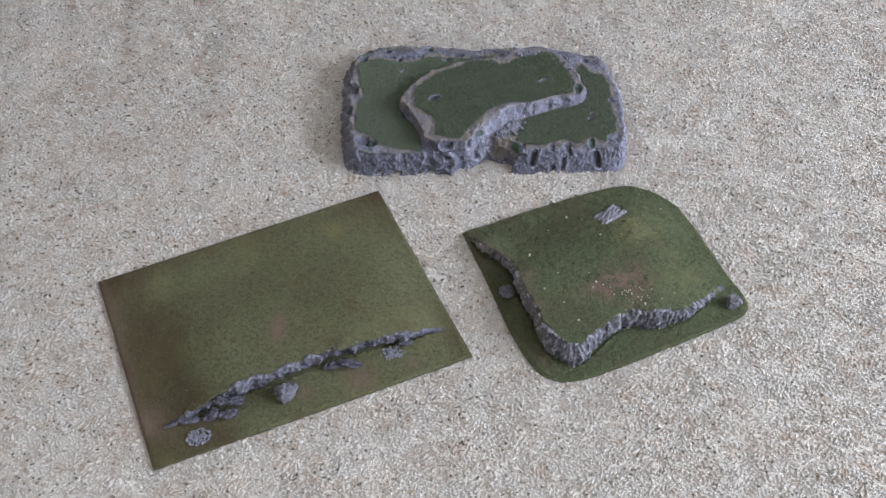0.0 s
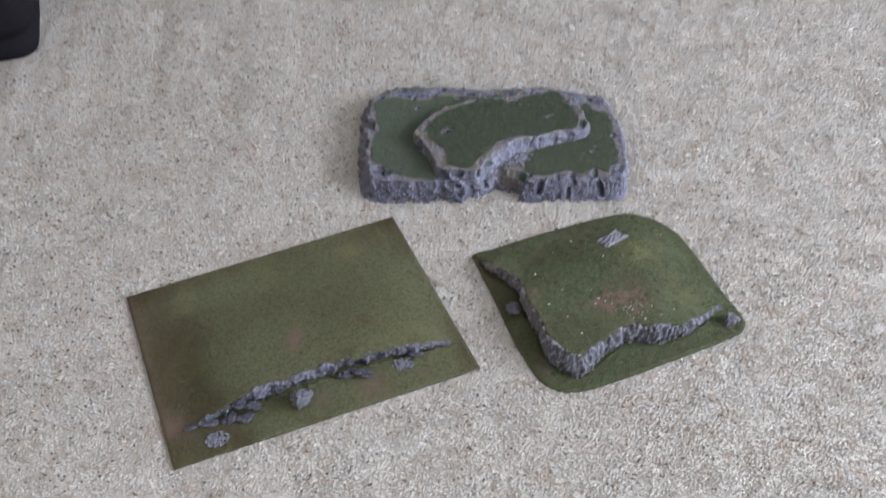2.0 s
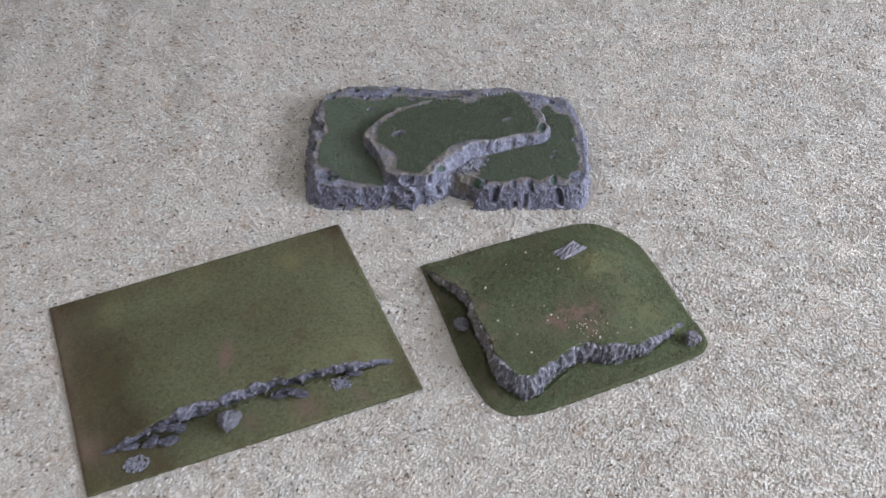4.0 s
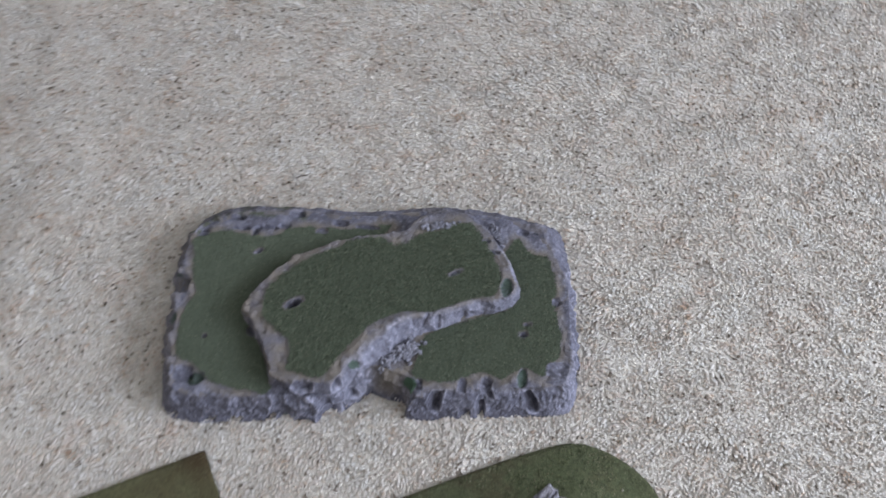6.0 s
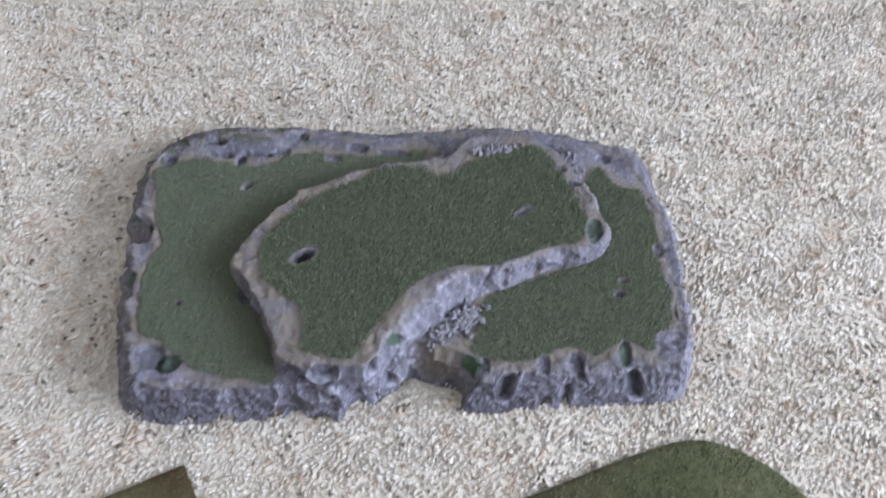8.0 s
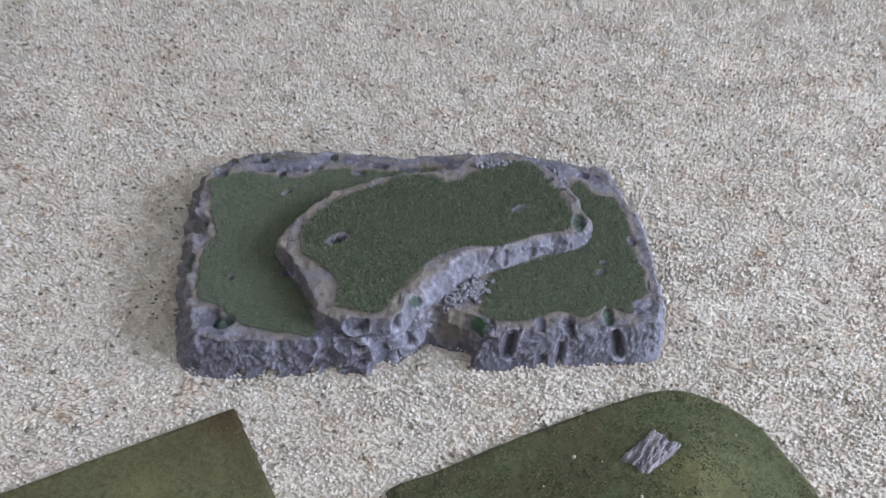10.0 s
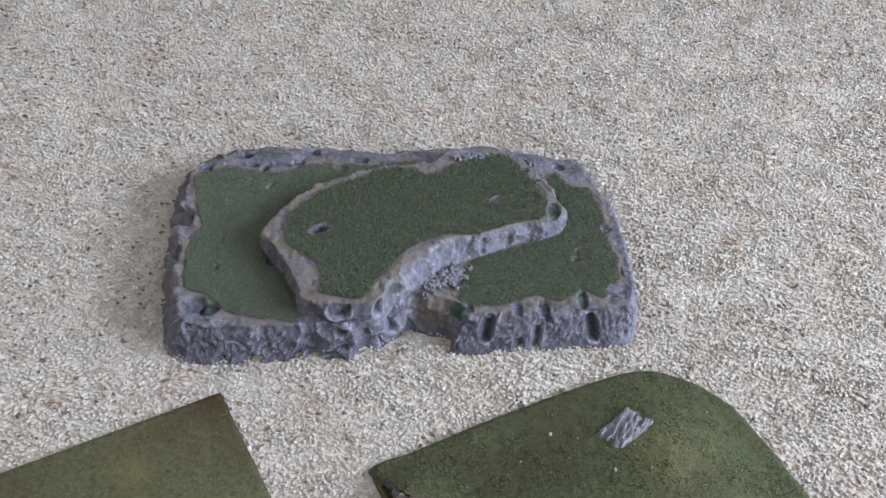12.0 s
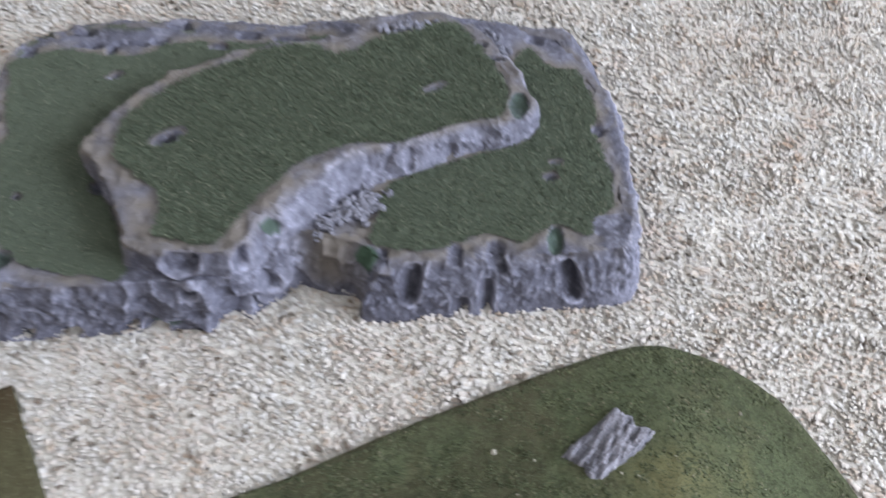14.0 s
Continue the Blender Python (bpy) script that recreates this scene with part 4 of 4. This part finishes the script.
def build_rounded_board():
    cx, cy = .285, .905
    ob = thing("hillside_board", (cx, cy, 0), "green flocked board with rounded corners and grey cliffs on two sides", "model hill", "model terrain pieces")
    rho = np.linspace(0.0005, 1, 165)[:, None]
    X, Y = cx + (BOARD[:, 0] - cx) * rho, cy + (BOARD[:, 1] - cy) * rho
    loop = np.vstack([CLIFF, SLOPE_EDGE[::-1]])
    d_cliff = gap_to(X, Y, CLIFF, False) * np.where(inside(X, Y, loop), 1, -1)
    def run_at(x, y):
        return .0026 + .0114 * smooth(x, .18, .212) * (1 - .45 * smooth(x, .26, .30))
    run = run_at(X, Y)

    def top_at(x, y):
        far = gap_to(x, y, SLOPE_EDGE, False)
        return .038 * smooth(far, -.012, .135) + .010 * np.exp(-((x - .112) ** 2 + (y - .915) ** 2) / .030 ** 2) * smooth(far, .002, .022)
    top = top_at(X, Y)
    land = inside(X, Y, loop)
    H = .0048 + top * np.clip(d_cliff / run, 0, 1) * land
    ends = np.minimum(np.hypot(X - CLIFF[0, 0], Y - CLIFF[0, 1]), np.hypot(X - CLIFF[-1, 0], Y - CLIFF[-1, 1]))
    west = smooth(.205 - X, 0, .02)
    open_face = land & (d_cliff > .001 - .0008 * west) & (d_cliff < np.maximum(run - .0015, .0045 * west)) & (top > .004) & (ends > .022 - .014 * west)
    wander = np.stack([CLIFF[:, 0] + .003 * fbm(CLIFF[:, 0], CLIFF[:, 1], .02, 6, 3), CLIFF[:, 1] + .003 * fbm(CLIFF[:, 0], CLIFF[:, 1], .02, 7, 3)], -1)
    P, N, W, T, _ = crag(wander, False, run_at, .0034, lambda x, y: .0048 + top_at(x, y) - .0015 * (1 - smooth(top_at(x, y), .001, .004)), 22, .004, 1, .0009)
    tall = smooth(P[-1, :, 2] - .004, .002, .016)
    x3, y3, z3 = P[..., 0], P[..., 1], P[..., 2]
    chips = scoops(x3, y3, z3 * .34, .0068, 28)
    relief = (.0065 * (np.minimum(chips, .8) - .46) + .0055 * (np.minimum(scoops(x3, y3, z3 * .3, .0130, 27), .8) - .46) + .0040 * fbm(T + .5 * z3 * fbm(T, z3, .03, 30, 2), z3 * .5, .0045, 29, 4) + .003 * fbm(x3, y3, .02, 35, 2, z3)) * tall * (1 - .5 * smooth(W, 1, 1.2))
    relief = relief - .0060 * (1 - smooth(W, .0, .5)) * tall - .0014 * smooth(W, .78, .95) * tall
    Q = P + N * relief[..., None]
    Q[..., 2] = np.minimum(Q[..., 2], P[21, :, 2] - .0003)
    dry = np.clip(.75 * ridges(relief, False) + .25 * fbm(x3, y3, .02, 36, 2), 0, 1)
    # the west cliff's brown shade is put into its colour here
    west_tint = np.clip(.55 * smooth(.215 - x3, 0, .03) * (.7 + fbm(x3, y3, .015, 37, 3)), 0, 1)
    H = H + .0009 * fbm(X, Y, .007, 41, 4) + .0015 * fbm(X, Y, .05, 43, 2)
    rim = (1 - rho) * np.hypot(BOARD[:, 0] - cx, BOARD[:, 1] - cy)
    H = H - .0015 * smooth(.005 - rim, 0, .005)
    earth = 1.7 * np.exp(-((X - .297) ** 2 / .036 ** 2 + (Y - .862) ** 2 / .026 ** 2)) * (.8 + 1.6 * fbm(X, Y, .014, 52, 4))
    earth = earth + .55 * np.exp(-((X - .178) ** 2 + (Y - .865) ** 2) / .012 ** 2) + .55 * smooth(.020 - np.abs(d_cliff), 0, .015) * smooth(.26 - X, 0, .06) * (.6 + fbm(X, Y, .02, 53, 3))
    streak = np.exp(-((X - .355 - .1 * (Y - .97)) ** 2 / .004 ** 2 + (Y - .972) ** 2 / .022 ** 2))
    worn = .75 * np.exp(-((X - .312) ** 2 + (Y - .965) ** 2) / .03 ** 2) + .45 * streak + .4 * np.exp(-((X - .385) ** 2 + (Y - .9) ** 2) / .03 ** 2)
    worn = worn * (.7 + 1.0 * fbm(X, Y, .02, 57, 4))
    c = (cx, cy, 0)
    # darker towards the board's rim and in random patches
    dark_tone = .5 * smooth(.03 - rim, 0, .03) * (.5 + fbm(X, Y, .04, 58, 3)) + .5 * smooth(fbm(X, Y, .045, 62, 4), .02, .28)
    part("flocked_slope", sheet("flocked_slope", X, Y, H, ~open_face, FLOCK_C, c, True, earth=np.clip(earth, 0, 1), worn=np.clip(worn, 0, 1), dark_tone=np.clip(dark_tone, 0, 1)), None, ob, "green flock with a bare earth patch")
    zero = np.zeros_like(W)
    part("cliff_face", sheet("cliff_face", Q[..., 0], Q[..., 1], Q[..., 2], W < 1.4, CRAG, c, False, True, earth=west_tint, moss=zero, dry=dry), None, ob, "rugged blue-grey cliff with pale edges")
    slab(ob, BOARD[::4] - (cx, cy), .0042, FLOCK_C)
    P, rng = scatter(X, Y, H, (~open_face) & (rim > .003), 34000, 7)
    tagged(part("flock_grit", grit_mesh("flock_grit", P - np.asarray(c), rng, .0008, GRIT), None, ob), kind="stuff")
    P, rng = scatter(X, Y, H, (~open_face) & (rim > .003) & (fbm(X, Y, .012, 65, 3) > -.05), 15000, 8)
    tagged(part("flock_clumps", grit_mesh("flock_clumps", P - np.asarray(c), rng, .0015, GRIT), None, ob), kind="stuff")

    def at(x, y):
        k = int(np.argmin((X - x) ** 2 + (Y - y) ** 2))
        return x - cx, y - cy, float(H.ravel()[k])
    for seed, (x, y, size, e, dz) in enumerate(((.150, .853, (.012, .010, .010), (10, 20, 0), .006), (.455, .872, (.012, .011, .011), (0, -15, 60), .006))):
        x, y, z = at(x, y)
        part("boulder", stone_mesh("boulder", 120 + seed, size, SLATE_STONE, .2, 3, 8), None, ob, at=pose(x, y, z + dz, *e))
    # the bare stony patch
    rng = np.random.default_rng(11)
    a, g = radians(48), radians(66)
    U, V = np.meshgrid(np.arange(-.033, .033, .0006), np.arange(-.016, .016, .0006))
    px, py = .2845 + U * math.cos(a) - V * math.sin(a), .991 + U * math.sin(a) + V * math.cos(a)
    run, across = px * math.cos(g) + py * math.sin(g), -px * math.sin(g) + py * math.cos(g)
    ridge = .5 + fbm(across, run * .22, .0021, 91, 4)
    level = np.array([at(x, y)[2] for x, y in zip(px[::4, ::4].ravel(), py[::4, ::4].ravel())]).reshape(px[::4, ::4].shape)
    level = np.repeat(np.repeat(level, 4, 0), 4, 1)[:px.shape[0], :px.shape[1]]
    shape = 1 - np.maximum(np.abs(U) / .0235, np.abs(V) / .0135) + .22 * fbm(across, run * .3, .006, 92, 3)
    lump = level - .0010 + smooth(shape, 0, .2) * (.0022 + .0022 * np.clip(ridge, 0, 1))
    patch_dry = np.clip(2.4 * (ridge - .35), 0, 1)
    flat = np.zeros_like(U)
    part("stony_patch", sheet("stony_patch", px, py, lump, shape > 0, SLATE_STONE, c, False, False, earth=flat, moss=flat, dry=patch_dry), None, ob, "bare streaked grey stone")
    more = np.stack([.314 + .016 * rng.normal(size=24), .852 + .009 * rng.normal(size=24)], -1)
    heap(ob, "pebble", [at(*p) for p in more], .0014, rng, PALES, .25)
    spread = np.stack([rng.uniform(.15, .42, 16), rng.uniform(.80, 1.03, 16)], -1)
    heap(ob, "pebble", [at(*p) for p in spread if inside(np.array(p[0]), np.array(p[1]), loop)], .0008, rng, PALES, .25)
    spots = [(.271, .945), (.20, .955), (.225, .985), (.176, .90), (.36, 1.02), (.225, .825), (.318, .86), (.300, .849), (.309, .853), (.266, .862), (.275, .858),
             (.352, .846), (.245, .80), (.283, .874), (.215, .87), (.305, .845), (.313, .848), (.262, .852), (.37, .86), (.198, .842), (.256, .875), (.33, .835)]
    heap(ob, "pebble", [at(*p) for p in spots], .0019, rng, PALES, .25)
    return ob


CRAG = make_rock("painted_crag", (0.036, 0.035, 0.046), (0.082, 0.082, 0.106), (0.36, 0.358, 0.42), tall=0.5)
build_rounded_board()


# ---- the black bag ----
def build_bag():
    ob = thing("bag", (-.942, 1.422, -.003), "black fabric bag standing on the carpet", "bag")
    ob.rotation_euler.z = radians(24)
    prof = [(.0, .86), (.003, .91), (.010, .94), (.030, .94), (.040, .90), (.046, .89), (.056, .95), (.066, .99), (.078, 1.0), (.14, .94), (.24, .82), (.32, .70), (.36, .55), (.38, .05)]
    rows, n = [], 96
    for z, r in prof:
        for k in range(n):
            a = 2 * math.pi * k / n
            sq = (abs(math.cos(a)) ** 9 + abs(math.sin(a)) ** 9) ** (-1 / 9)
            w = 1 + .015 * noise.noise(Vector((3 * math.cos(a), 3 * math.sin(a), 9 * z)))
            rows.append((.135 * r * sq * w * math.cos(a), .175 * r * sq * w * math.sin(a), z))
    f = [(i * n + k, i * n + (k + 1) % n, (i + 1) * n + (k + 1) % n, (i + 1) * n + k) for i in range(len(prof) - 1) for k in range(n)]
    part("body", mesh_of("body", rows, f, BLACK, True), None, ob)
    bm = bmesh.new()
    for k in range(24):
        a = math.pi * k / 23
        m = Matrix.Translation((.08 * math.cos(a), 0, .35 + .09 * math.sin(a))) @ Matrix.Rotation(-a, 4, "Y")
        bmesh.ops.create_cube(bm, size=1, matrix=m @ Matrix.Diagonal((.006, .03, .016, 1)))
    part("handle", bm, BLACK, ob)
    return ob


build_bag()


# ---- carpet pile ----
def build_pile():
    """Twisted yarn ends, each a small leaning three-sided tuft, over the open floor of the room's middle."""
    rng = np.random.default_rng(3)
    s = .0034
    gx, gy = np.meshgrid(np.arange(-1.10, 1.04, s), np.arange(.42, 1.98, s))
    x = (gx + rng.uniform(-.5, .5, gx.shape) * s).ravel()
    y = (gy + rng.uniform(-.5, .5, gx.shape) * s).ravel()
    ok = (x > -.54 - .48 * (y - .45)) & (x < .72 + .22 * (y - .45)) & (depth_in(x, y, HILL_BASE) < .012) & (depth_in(x, y, BOARD) < .006)
    quad = np.array([(-.253, .553), (.1136, .7528), (-.0512, 1.0108), (-.407, .806)])
    ok &= depth_in(x, y, quad) < .006
    x, y = x[ok], y[ok]
    n = len(x)
    # the pile lies towards the near side in small wandering locks, and in brushed lanes beyond the boards
    lanes = value_noise((x + .25 * (y - 1.2)) / .026, y / .6, 0, 4) * smooth(-.15 - x, 0, .25) * smooth(y, 1.0, 1.25)
    lock = [value_noise(x / .0105, y / .0105, 0, k) + .8 * value_noise(x / .030, y / .030, 0, k + 1) for k in (21, 24)]
    lx, ly = .62 * lock[0] + .18 * rng.normal(size=n) - .15 + .8 * lanes, .55 * lock[1] + .18 * rng.normal(size=n) - .5
    a = np.arctan2(ly, lx)
    tilt = np.clip(np.hypot(lx, ly), .5, 1.15)
    flow = np.stack([np.cos(a) * np.sin(tilt), np.sin(a) * np.sin(tilt), np.cos(tilt)], -1)
    top = .0011 + .0006 * value_noise(x / .011, y / .011, 0, 6) + .0005 * value_noise(x / .028, y / .028, 0, 8) + .0004 * rng.normal(size=n).clip(-1.5, 1.5)
    foot = -.0031
    base = np.stack([x, y, np.full(n, foot)], -1) - flow * np.array([.0025, .0025, 0])
    L = (top - foot) / flow[:, 2]
    r = rng.uniform(.0012, .0024, n)
    p = np.stack([-np.sin(a), np.cos(a), np.zeros(n)], -1)
    q = np.cross(flow, p)
    spin = rng.random(n) * 2
    flat = rng.uniform(.5, 1, n)
    V, N = np.empty((n, 7, 3)), np.empty((n, 7, 3))
    up = np.zeros((n, 3))
    up[:, 0], up[:, 2] = .20 * lanes + .07 * fbm(x, y, .03, 9, 2), .8
    for k in range(3):
        for ring, (t, w, tw) in enumerate(((.1, .9, 0), (.86, .92, .5))):
            b = spin + tw + k * math.pi * 2 / 3
            side = p * np.cos(b)[:, None] + q * (flat * np.sin(b))[:, None]
            V[:, ring * 3 + k] = base + flow * (L * t)[:, None] + side * (r * w)[:, None]
            N[:, ring * 3 + k] = .42 * side + up
    N[:, 6] = .35 * flow + up
    V[:, 6] = base + flow * L[:, None] + p * (r * rng.uniform(-.4, .4, n))[:, None]
    f = [(k, (k + 1) % 3, 3 + (k + 1) % 3) for k in range(3)] + [(k, 3 + (k + 1) % 3, 3 + k) for k in range(3)] + [(3 + k, 3 + (k + 1) % 3, 6) for k in range(3)]
    F = (np.arange(n)[:, None, None] * 7 + np.array(f)).reshape(-1, 3)
    # worn, fuzzy yarn scatters light like the whole surface: its normals lean upwards
    me = mesh_of("carpet_pile", V.reshape(-1, 3), F, CARPET, True)
    N /= np.linalg.norm(N, axis=-1, keepdims=True)
    me.normals_split_custom_set_from_vertices(N.reshape(-1, 3))
    tagged(new("carpet_pile", me), "beige and cream twisted cut pile of the carpet", "carpet", kind="stuff")


build_pile()
